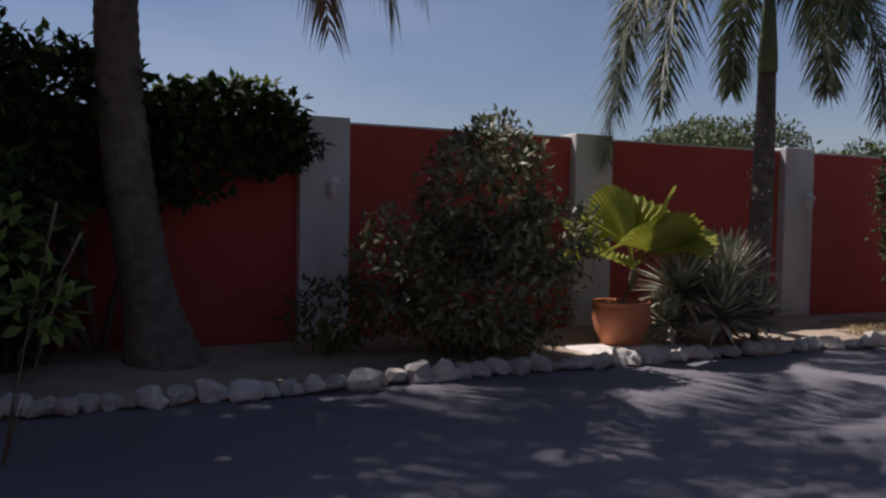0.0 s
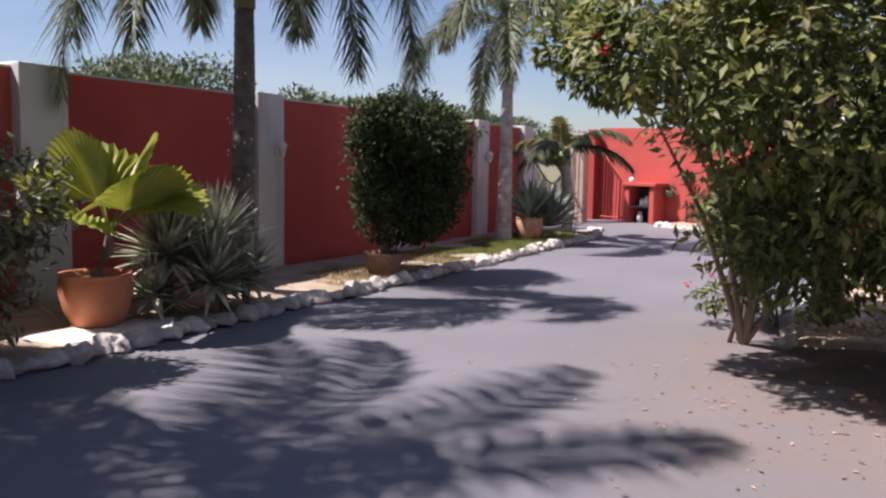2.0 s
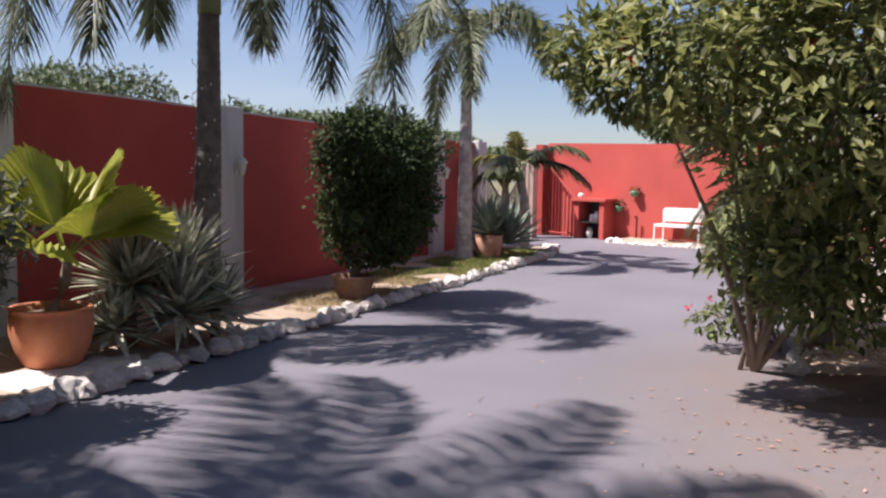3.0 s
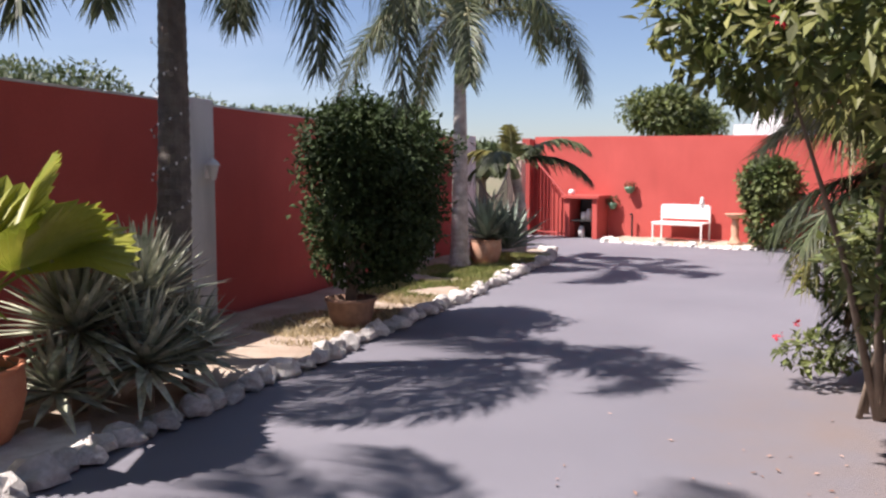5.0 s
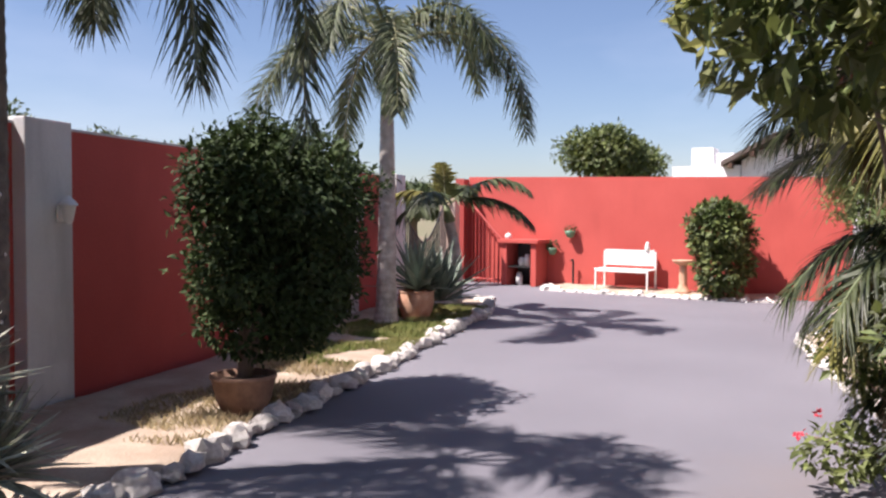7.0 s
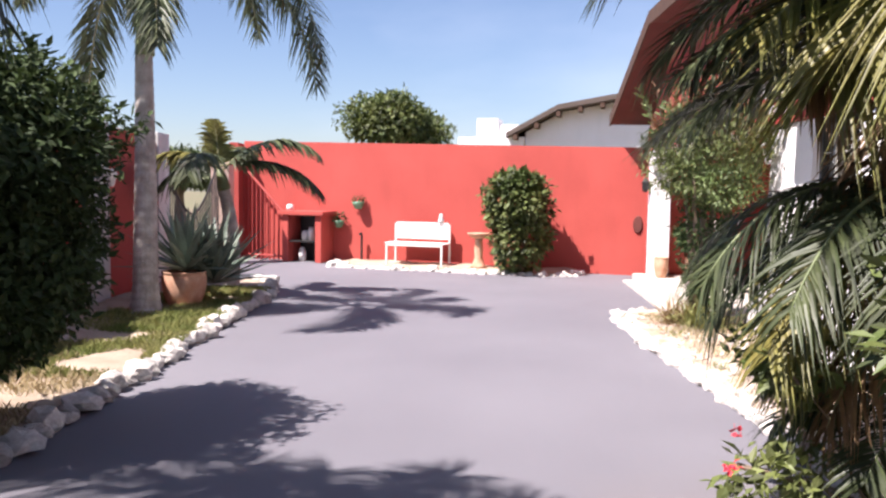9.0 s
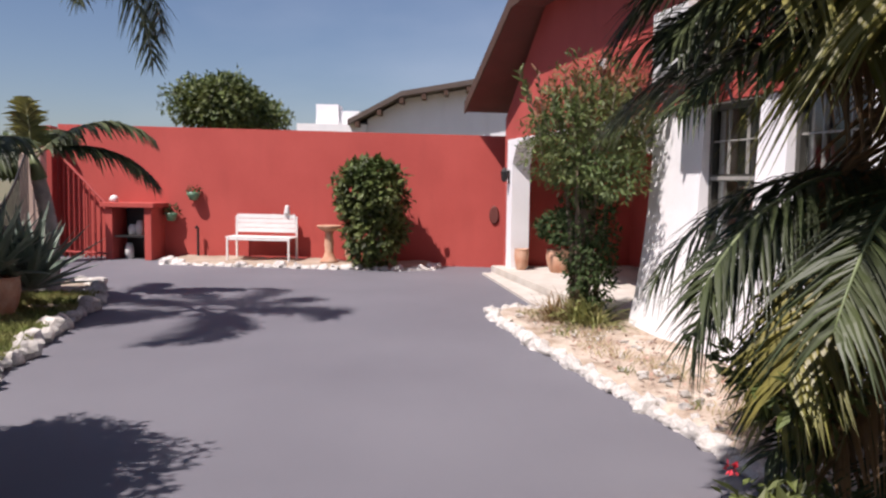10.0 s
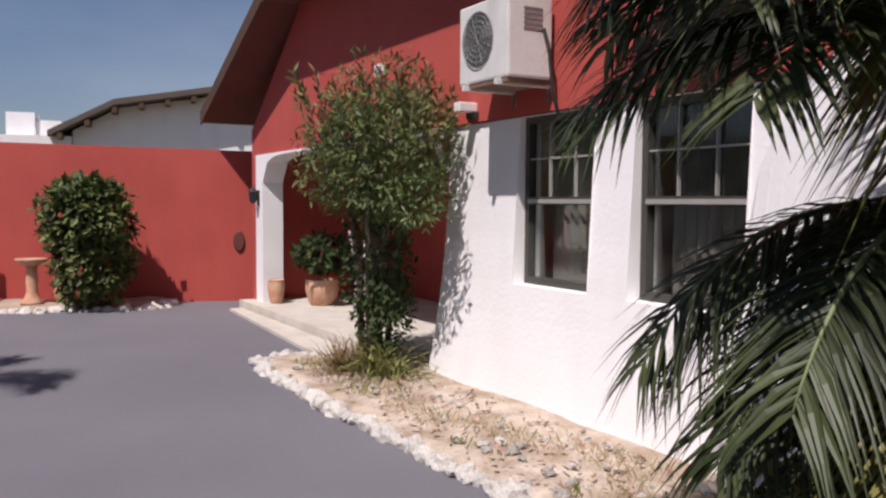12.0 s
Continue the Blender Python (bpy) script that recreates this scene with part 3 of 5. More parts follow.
    structure("trim_fascia", g, M_WOODB, "dark timber fascia board along the roof edge", "fascia")
    # rounded white wing beyond the windows
    g = Geo()
    k = 18
    for i in range(k):
        def q(j):
            s = -3.86 - 1.6 * j / k
            u = 1 - j / k
            return s, 1.35 + 1.3 * math.sqrt(max(0.0, 1 - u * u))
        (s0, z0), (s1, z1) = q(i), q(i + 1)
        g.add([MH @ Vector(p) for p in ((s0, 0.34, -0.05), (s1, 0.34, -0.05), (s1, 0.16, z1), (s0, 0.16, z0), (s0, -0.1, -0.05), (s1, -0.1, -0.05), (s1, -0.1, z1), (s0, -0.1, z0))],
              [(0, 1, 2, 3), (3, 2, 6, 7), (7, 6, 5, 4)] + ([(0, 3, 7, 4)] if i == 0 else []))
    g.box((-9, -0.1, -0.05), (-5.46, 0.2, 2.65), MH)
    structure("wall_house_wing", g.weld(), M_WHITE, "whitewashed wing wall with a rounded shoulder", "wall")
    # windows
    for i, (a, b, z0, z1) in enumerate(wins):
        w = tagged(new(f"window_{i + 1}"), "tall sash window with a dark bronze frame and pale glazing bars", "window", "", "structure")
        g = Geo()
        f = 0.055
        for p in (((a, -0.12, z0), (a + f, -0.05, z1)), ((b - f, -0.12, z0), (b, -0.05, z1)), ((a + f, -0.12, z0), (b - f, -0.05, z0 + f)),
                  ((a + f, -0.12, z1 - f), (b - f, -0.05, z1)), ((a + f, -0.11, (z0 + z1) / 2 - 0.03), (b - f, -0.045, (z0 + z1) / 2 + 0.03))):
            g.box(*p, MH)
        part("window_frame", g, M_FRAME, w)
        zm = (z0 + z1) / 2
        for k in (1, 2):
            x = a + (b - a) * k / 3
            g = Geo()
            g.box((x - 0.006, -0.085, zm + 0.03), (x + 0.006, -0.06, z1 - f), MH)
            part("glazing_bar", g, M_BARW, w)
        g = Geo()
        g.box((a + f, -0.083, zm + 0.313), (b - f, -0.062, zm + 0.326), MH)
        part("glazing_bar", g, M_BARW, w)
        g = Geo()
        g.box((a + f, -0.043, zm - 0.02), (b - f, -0.035, zm + 0.012), MH)
        part("meeting_rail", g, M_BARW, w)
        for z_0, z_1 in ((z0 + f, zm - 0.03), (zm + 0.03, z1 - f)):
            g = Geo()
            g.box((a + f, -0.10, z_0), (b - f, -0.094, z_1), MH)
            ob = part("pane", g, M_GLASS, w)
            ob.visible_shadow = False
        g = Geo()
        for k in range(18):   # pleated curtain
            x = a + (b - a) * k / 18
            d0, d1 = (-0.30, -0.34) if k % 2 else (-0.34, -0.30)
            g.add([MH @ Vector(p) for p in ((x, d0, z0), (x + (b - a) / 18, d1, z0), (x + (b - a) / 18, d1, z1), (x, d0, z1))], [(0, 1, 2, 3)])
        part("curtain", g, M_CURT, w, "drawn curtain behind the glass, coloured dark for the dim room")


house()


def air_conditioner(s, z, label):
    t = thing("air_conditioner", label, "air conditioner", "outdoor units on the house wall")
    w, d, h = 0.66, 0.38, 0.58
    m = MH @ Matrix.Translation((s - w / 2, 0.08 + d / 2, z))
    g = Geo()
    g.box((-w / 2, -d / 2, 0), (w / 2, d / 2, h), m)
    part("casing", g, M_ACW, t, bevel=0.018)
    g = Geo()
    c = Vector((0.06, d / 2 + 0.004, h / 2 + 0.02))
    ring = [m @ (c + Vector((0.2 * math.cos(a), 0, 0.2 * math.sin(a)))) for a in (2 * math.pi * k / 32 for k in range(32))]
    g.add(ring, [tuple(range(32))])
    fan = part("fan_opening", g, M_GRILLE, t)
    for r in (0.05, 0.09, 0.13, 0.17, 0.2):
        g = Geo()
        g.tube([m @ (c + Vector((r * math.cos(a), 0.008, r * math.sin(a)))) for a in (2 * math.pi * k / 28 for k in range(29))], [0.004] * 29, 5, False)
        part("grille_ring", g, M_GRILLE, fan)
    for k in range(8):
        a = math.pi * k / 8
        g = Geo()
        g.tube([m @ (c + Vector((0.2 * math.cos(a), 0.01, 0.2 * math.sin(a)))), m @ (c - Vector((0.2 * math.cos(a), -0.01, 0.2 * math.sin(a))))], [0.003, 0.003], 5)
        part("grille_spoke", g, M_GRILLE, fan)
    for x in (-0.22, 0.22):
        g = Geo()
        g.box((x - 0.02, -d / 2 - 0.08, -0.045), (x + 0.02, d / 2 + 0.03, -0.003), m)
        g.box((x - 0.02, -d / 2 - 0.075, -0.14), (x + 0.02, -d / 2 - 0.05, -0.045), m)
        part("bracket", g, M_ACW, t)
    g = Geo()
    g.box((-w / 2 + 0.02, -d / 2, -0.03), (w / 2 - 0.02, d / 2 - 0.01, -0.002), m)
    part("drip_tray", g, M_WICKER, t, "rust-stained underside")
    for k in range(5):
        g = Geo()
        g.box((-w / 2 - 0.006, -0.1 + 0.0, h - 0.1 - 0.035 * k), (-w / 2 - 0.001, 0.06, h - 0.085 - 0.035 * k), m)
        part("vent_slot", g, M_GRILLE, t)
    g = Geo()
    p = [m @ Vector(q) for q in ((-w / 2 - 0.02, -0.1, 0.35), (-w / 2 - 0.06, -0.12, 0.2), (-w / 2 - 0.05, -0.16, -0.1), (-w / 2 - 0.02, -0.24, -0.25))]
    g.tube(p, [0.014] * 4, 7)
    part("pipe", g, M_DARK, t, "dark insulated refrigerant pipe")
    return t


air_conditioner(-1.38, 2.46, "weathered white air conditioner unit bracketed on the red wall")
air_conditioner(-3.3, 2.72, "white air conditioner unit half hidden by palm fronds")


def wall_bracket():
    t = thing("floodlight", "small white floodlight on the house wall", "lamp")
    g = Geo()
    g.box((-0.95, 0.02, 2.33), (-0.85, 0.2, 2.41), MH)
    part("housing", g, M_LAMPG, t, bevel=0.012)
    g = Geo()
    g.box((-0.98, 0.03, 2.28), (-0.82, 0.06, 2.33), MH)
    part("bracket", g, M_DARK, t)


wall_bracket()


def small_fixings():
    t = thing("wall_vent", "small white vent cover high on the red wall", "vent")
    g = Geo()
    g.box((0.80, 0.032, 2.86), (0.98, 0.075, 2.98), MH)
    part("cover", g, M_LAMPG, t, bevel=0.008)
    for k in range(3):
        g = Geo()
        g.box((0.82, 0.076, 2.885 + 0.03 * k), (0.96, 0.084, 2.895 + 0.03 * k), MH)
        part("louvre", g, M_ACW, t)
    t = thing("porch_lantern", "dark iron lantern on the white porch post", "lamp")
    c = MH @ Vector((4.92, 0.15, 1.55))
    g = Geo()
    g.box((4.89, 0.063, 1.52), (4.95, 0.085, 1.74), MH)
    part("back_plate", g, M_IRON, t)
    g = Geo()
    g.lathe([(0.02, 0.0), (0.05, 0.03), (0.065, 0.17), (0.03, 0.22), (0.001, 0.25)], 10, c)
    part("lantern", g, M_IRON, t)
    # dark mark on the back wall, drawn as a thin raised oval
    t = thing("wall_oval", "dark oval on the red back wall", "plaque")
    g = Geo()
    n = 24
    o = [(0.09 * math.cos(2 * math.pi * k / n), 0.17 * math.sin(2 * math.pi * k / n)) for k in range(n)]
    g.add([MB @ Vector((1.38 + a, 0.003, 0.95 + b)) for a, b in o] + [MB @ Vector((1.38 + 0.85 * a, 0.035, 0.95 + 0.85 * b)) for a, b in o],
          [tuple(range(n, 2 * n))] + [(k, (k + 1) % n, n + (k + 1) % n, n + k) for k in range(n)])
    part("plate", g, M_SOFFIT, t)


small_fixings()


# ---- plants ----
def foliage(g, centre, radii, count, size, shell=0.55, flat=0.0, wide=0.45):
    """Leaves spread through an uneven ellipsoid, thick near its skin, with gaps."""
    c, seed = Vector(centre), Vector((rnd(0, 50), rnd(0, 50), rnd(0, 50)))
    made = 0
    while made < count:
        d = unit()
        bulge = 1 + 0.28 * noise.noise(d * 2.1 + seed) + 0.16 * noise.noise(d * 5.3 + seed)
        r = bulge * (shell + (1 - shell) * random.random() ** 0.6)
        if noise.noise(d * 3.6 * r + seed * 1.3) < -0.28:
            continue
        p = c + Vector((d.x * radii[0], d.y * radii[1], d.z * radii[2])) * r
        ax = (d * 0.6 + unit() * 0.8 + Vector((0, 0, -0.2 - flat))).normalized()
        up = (Vector((0, 0, 1)) + d * 0.7 + unit() * 0.6).normalized()
        k = size * rnd(0.65, 1.25)
        g.leaf(p, ax, (up - ax * up.dot(ax)).normalized(), k, k * wide)
        made += 1


def branches(g, base, targets, r0, r1=0.008, fork=0.35):
    b = Vector(base)
    for q in targets:
        q = Vector(q)
        mid = b.lerp(q, fork) + Vector((rnd(-0.05, 0.05), rnd(-0.05, 0.05), 0.12 * (q - b).length))
        g.tube([b, b.lerp(mid, 0.5), mid, mid.lerp(q, 0.6), q], [r0, r0 * 0.8, r0 * 0.6, r0 * 0.3, r1], 7)


def bush(name, label, base, blobs, material, size, stems, r0, wide=0.45, category="shrub", group=""):
    t = thing(name, label, category, group)
    g = Geo()
    branches(g, base, stems, r0)
    part("stem", g, M_TWIG, t, smooth=True)
    g = Geo()
    for c, r, n in blobs:
        foliage(g, c, r, n, size, wide=wide)
    part("crown", g, material, t)
    return t


def frond(t, base, az, elev, length, curve, leaflets, leaf_len, material, hang=0.8, width=0.03, name="frond", plume=0.0, first=0.14):
    """A feather palm frond: an arching rib with leaflets on both sides; plume: how far they stand out of one plane."""
    g, rib = Geo(), Geo()
    p, d = Vector(base), Vector((math.cos(az) * math.cos(elev), math.sin(az) * math.cos(elev), math.sin(elev)))
    n = 18
    sway = rnd(-0.25, 0.25)
    flat = Vector((-math.sin(az), math.cos(az), 0))
    pts, dirs = [p.copy()], [d.copy()]
    for i in range(n):
        p = p + d * (length / n)
        d = (d + Vector((0, 0, -1)) * (curve / n) * (0.55 + 0.9 * i / n) + flat * (sway / n)).normalized()
        pts.append(p.copy()), dirs.append(d.copy())
    rib.tube(pts, [0.022 * (1 - 0.85 * i / n) * (0.6 + length / 4) for i in range(n + 1)], 6)
    for i in range(leaflets):
        u = first + (1 - first) * (i + rnd(0, 0.8)) / leaflets
        k = min(n - 1, int(u * n))
        q = pts[k].lerp(pts[k + 1], u * n - k)
        dr = dirs[k]
        side = dr.cross(Vector((0, 0, 1)))
        side = side.normalized() if side.length > 0.15 else -flat
        nrm = side.cross(dr).normalized()
        ll = leaf_len * math.sin(math.pi * min(0.95, 0.12 + 0.83 * u)) ** 0.55 * rnd(0.8, 1.12)
        for s in (-1, 1):
            phi = rnd(-1, 1) * plume + 0.12
            dd = (side * (s * math.cos(phi)) + nrm * math.sin(phi) + dr * (0.4 + 0.55 * u + rnd(-0.1, 0.15))).normalized()
            g.blade(q, dd, nrm, ll, width * rnd(0.8, 1.15), hang * rnd(0.55, 1.3), 3, 0.3, 0.3)
    ob = part(name, g, material, t)
    # ribs of the shade-darkened fronds take the deeper green too
    part("rib", rib, M_SHAFT if material is M_FROND_SHADE else M_RIB, ob, "", True)
    return ob


def palm(name, label, base, top, r0, r1, via, fronds, mat_trunk, shaft=0.9, rings=0.09, flare=1.35, group=""):
    """A feather palm: ringed trunk, smooth crownshaft and fronds."""
    t = thing(name, label, "palm tree", group)
    b, q = Vector(base), Vector(top)
    g = Geo()
    n = max(6, int((q - b).length / (rings / 2)))
    pts, rad = [], []
    for i in range(n + 1):
        u = i / n
        p = b.lerp(Vector(via), u).lerp(Vector(via).lerp(q, u), u) if via else b.lerp(q, u)
        pts.append(p + Vector((0.03 * math.sin(3 * u), 0.03 * math.sin(2.3 * u), 0)))
        rad.append((r0 + (r1 - r0) * u) * (1 + (flare - 1) * max(0, 1 - u * 7) ** 2) * (1.035 if i % 2 else 0.985))
    g.tube(pts, rad, 18)
    part("trunk", g, mat_trunk, t)
    e = q
    if shaft:
        e = q + (pts[-1] - pts[-3]).normalized() * shaft
        g = Geo()
        g.tube([q, q.lerp(e, 0.15), q.lerp(e, 0.6), e], [r1 * 1.12, r1 * 1.1, r1 * 0.8, r1 * 0.45], 16)
        part("crownshaft", g, M_SHAFT, t, smooth=True)
    for f in fronds:
        frond(t, e + Vector((0, 0, rnd(-0.08, 0.06))), *f)
    return t, e


def ring_fronds(n, el, length, curve, leaflets, ll, material, hang=0.8, width=0.03, start=0.0, plume=0.0):
    return [(start + 2 * math.pi * i / n + rnd(-0.2, 0.2), rnd(*el), length * rnd(0.88, 1.1), curve * rnd(0.9, 1.1), leaflets, ll, material, hang, width, "frond", plume) for i in range(n)]


# top leaves of the vine in a brighter green, for the sun on them
bush("vine_tips", "vine shoots on top of the wall, coloured pale as if sunlit", (-2.9, 6.85, 2.2), [((-2.75, 6.85, 2.5), (0.7, 0.25, 0.12), 160), ((-4.2, 6.1, 2.75), (0.9, 0.3, 0.15), 160)], M_LEAF_BRT, 0.12,
     [(-2.6, 6.9, 2.5), (-3.2, 6.6, 2.5)], 0.01, 0.55, "vine")

# two feather palms by the wall
palm("palm_tree", "feather palm with a string of fairy lights round its trunk", (2.92, 8.85, 0.02), (2.98, 8.8, 3.05), 0.15, 0.1, None,
     [(az, el, ln * 1.12, 5.6, 150, 0.48, M_FROND, 0.6, 0.032, "frond", 0.95) for az, el, ln in
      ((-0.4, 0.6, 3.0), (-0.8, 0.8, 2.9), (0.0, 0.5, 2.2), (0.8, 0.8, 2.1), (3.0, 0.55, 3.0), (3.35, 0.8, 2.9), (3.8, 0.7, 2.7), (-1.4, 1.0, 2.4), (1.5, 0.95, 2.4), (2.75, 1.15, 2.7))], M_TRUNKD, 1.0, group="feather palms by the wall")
palm("palm_tree", "feather palm with a slim ringed grey trunk on the grass", (9.3, 12.3, 0.05), (9.42, 12.4, 3.0), 0.15, 0.095, None,
     ring_fronds(11, (0.3, 1.1), 2.8, 3.5, 130, 0.46, M_FROND, 0.55, 0.034, 0.1, 0.95), M_TRUNK, 0.95, group="feather palms by the wall")
# short palm near the gate
palm("palm_tree", "young palm with broad arching leaves near the gate", (11.75, 13.25, 0.05), (11.7, 13.3, 1.5), 0.12, 0.085, (11.85, 13.2, 0.8),
     [(-0.9, 0.85, 1.6, 1.9, 48, 0.42, M_FROND, 0.6, 0.09), (-0.85, 0.3, 1.6, 1.5, 48, 0.42, M_FROND, 0.7, 0.09), (2.2, 0.75, 1.2, 2.2, 44, 0.42, M_FRONDY, 0.7, 0.08), (2.0, 0.15, 1.1, 1.7, 44, 0.4, M_FROND, 0.7, 0.08),
      (1.0, 1.35, 0.75, 0.8, 30, 0.36, M_FRONDY, 0.4, 0.07), (3.4, 0.6, 1.1, 2.0, 40, 0.4, M_FROND, 0.7, 0.08), (0.3, 0.8, 1.2, 1.8, 36, 0.4, M_FROND, 0.7, 0.08)], M_TRUNK, 0.3, group="")


def coconut():
    fr = ring_fronds(17, (0.1, 1.0), 3.7, 1.9, 70, 0.75, M_FROND, 0.8, 0.055, 0.2)
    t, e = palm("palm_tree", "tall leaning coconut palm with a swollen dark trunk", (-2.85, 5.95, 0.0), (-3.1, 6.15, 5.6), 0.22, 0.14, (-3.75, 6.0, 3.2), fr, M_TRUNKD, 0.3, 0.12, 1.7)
    low = Vector((-3.1, 6.1, 4.9))
    for az, el, ln in ((-0.2, 0.2, 3.3), (-0.65, 0.15, 3.1), (0.15, 0.1, 3.0), (-2.6, 0.0, 2.9)):
        frond(t, low, az, el, ln, 2.6, 60, 0.65, M_FROND, 0.9, 0.045)
    frond(t, low, -0.3, -0.2, 3.0, 2.6, 56, 0.5, M_FRONDB, 0.9, 0.04, "dry_frond")


coconut()


def fore_palm():
    t = thing("palm_tree", "shaggy palm with drooping yellowing and dead fronds beside the kerb", "palm tree")
    g = Geo()
    g.tube([(6.95, 4.55, 0.0), (6.92, 4.58, 0.7), (6.88, 4.62, 1.5), (6.85, 4.65, 2.3)], [0.15, 0.13, 0.12, 0.10], 12)
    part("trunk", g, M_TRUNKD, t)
    c = (6.85, 4.65, 2.35)
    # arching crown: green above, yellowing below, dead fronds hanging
    for az, el, ln, cv, m in ((1.75, 0.5, 1.5, 1.9, M_FROND_SHADE), (2.05, 0.75, 1.8, 2.0, M_FROND_SHADE), (2.3, 0.45, 1.15, 1.8, M_FRONDY), (1.4, 0.75, 1.4, 2.1, M_FROND_SHADE), (2.6, 0.9, 1.4, 2.2, M_FROND_SHADE), (1.05, 0.6, 1.5, 2.2, M_FROND_SHADE),
                              (0.4, 0.6, 1.5, 2.2, M_FROND_SHADE), (5.9, 0.5, 1.7, 2.2, M_FROND_SHADE), (3.4, 0.8, 1.8, 2.3, M_FROND_SHADE), (4.0, 0.6, 1.8, 2.2, M_FROND_SHADE), (4.7, 0.7, 1.8, 2.2, M_FROND_SHADE), (5.4, 0.6, 1.8, 2.2, M_FROND_SHADE)):
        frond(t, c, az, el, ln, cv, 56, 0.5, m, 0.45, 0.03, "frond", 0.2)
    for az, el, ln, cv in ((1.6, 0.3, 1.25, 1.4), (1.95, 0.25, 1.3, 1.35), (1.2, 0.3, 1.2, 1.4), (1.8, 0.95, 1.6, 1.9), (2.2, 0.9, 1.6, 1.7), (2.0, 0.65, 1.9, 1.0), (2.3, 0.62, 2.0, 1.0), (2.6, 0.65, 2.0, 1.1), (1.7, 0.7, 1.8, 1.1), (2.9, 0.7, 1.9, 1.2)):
        frond(t, c, az, el, ln, cv, 58, 0.46, M_FROND_SHADE, 0.5, 0.028, "frond", 0.25)
    for az, el, ln, cv in ((2.75, 0.35, 1.15, 1.7), (3.05, 0.5, 1.25, 1.9), (2.5, 0.1, 0.95, 1.5)):
        frond(t, c, az, el, ln, cv, 54, 0.6, M_FRONDY, 0.85, 0.034, "frond", 0.2)
    for az, el, ln in ((2.25, 0.1, 0.85), (2.9, 0.0, 0.95), (2.35, -0.75, 1.1), (3.2, -0.9, 1.2), (2.75, -1.0, 1.2)):
        frond(t, (6.85, 4.65, 2.2), az, el, ln, 1.2, 44, 0.42, M_FRONDB, 0.8, 0.03, "dry_frond", 0.4)
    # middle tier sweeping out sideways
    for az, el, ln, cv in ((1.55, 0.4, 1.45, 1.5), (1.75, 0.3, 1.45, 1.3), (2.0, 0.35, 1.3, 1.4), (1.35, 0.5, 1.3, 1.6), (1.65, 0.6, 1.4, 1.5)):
        frond(t, (6.86, 4.64, 2.0), az, el, ln, cv, 60, 0.44, M_FROND_SHADE, 0.4, 0.024, "frond", 0.25)
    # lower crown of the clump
    for az, el, ln, m in ((1.55, 0.35, 1.35, M_FROND_SHADE), (1.8, 0.1, 1.3, M_FROND_SHADE), (2.1, 0.35, 1.35, M_FROND_SHADE), (2.35, 0.05, 1.3, M_FRONDY), (2.65, 0.3, 1.35, M_FROND_SHADE), (1.2, 0.2, 1.2, M_FROND_SHADE), (1.65, -0.25, 1.15, M_FROND_SHADE), (2.0, -0.35, 1.2, M_FRONDY), (0.8, 0.3, 1.1, M_FROND_SHADE), (3.0, 0.3, 1.3, M_FROND_SHADE)):
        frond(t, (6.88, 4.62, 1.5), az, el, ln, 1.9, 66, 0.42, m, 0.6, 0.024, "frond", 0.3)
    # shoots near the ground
    for az, el, ln, m in ((1.5, 0.8, 0.9, M_FROND_SHADE), (2.1, 0.7, 0.9, M_FROND_SHADE), (1.0, 0.7, 0.9, M_FROND_SHADE), (2.7, 0.6, 0.9, M_FROND_SHADE)):
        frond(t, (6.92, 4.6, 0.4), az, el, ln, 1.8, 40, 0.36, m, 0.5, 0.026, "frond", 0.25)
    for az, el, ln in ((1.5, -0.5, 1.0), (1.9, -0.7, 1.1), (2.4, -0.6, 1.1)):
        frond(t, (6.89, 4.61, 1.35), az, el, ln, 1.3, 40, 0.36, M_FRONDB, 0.9, 0.028, "dry_frond", 0.4)


fore_palm()


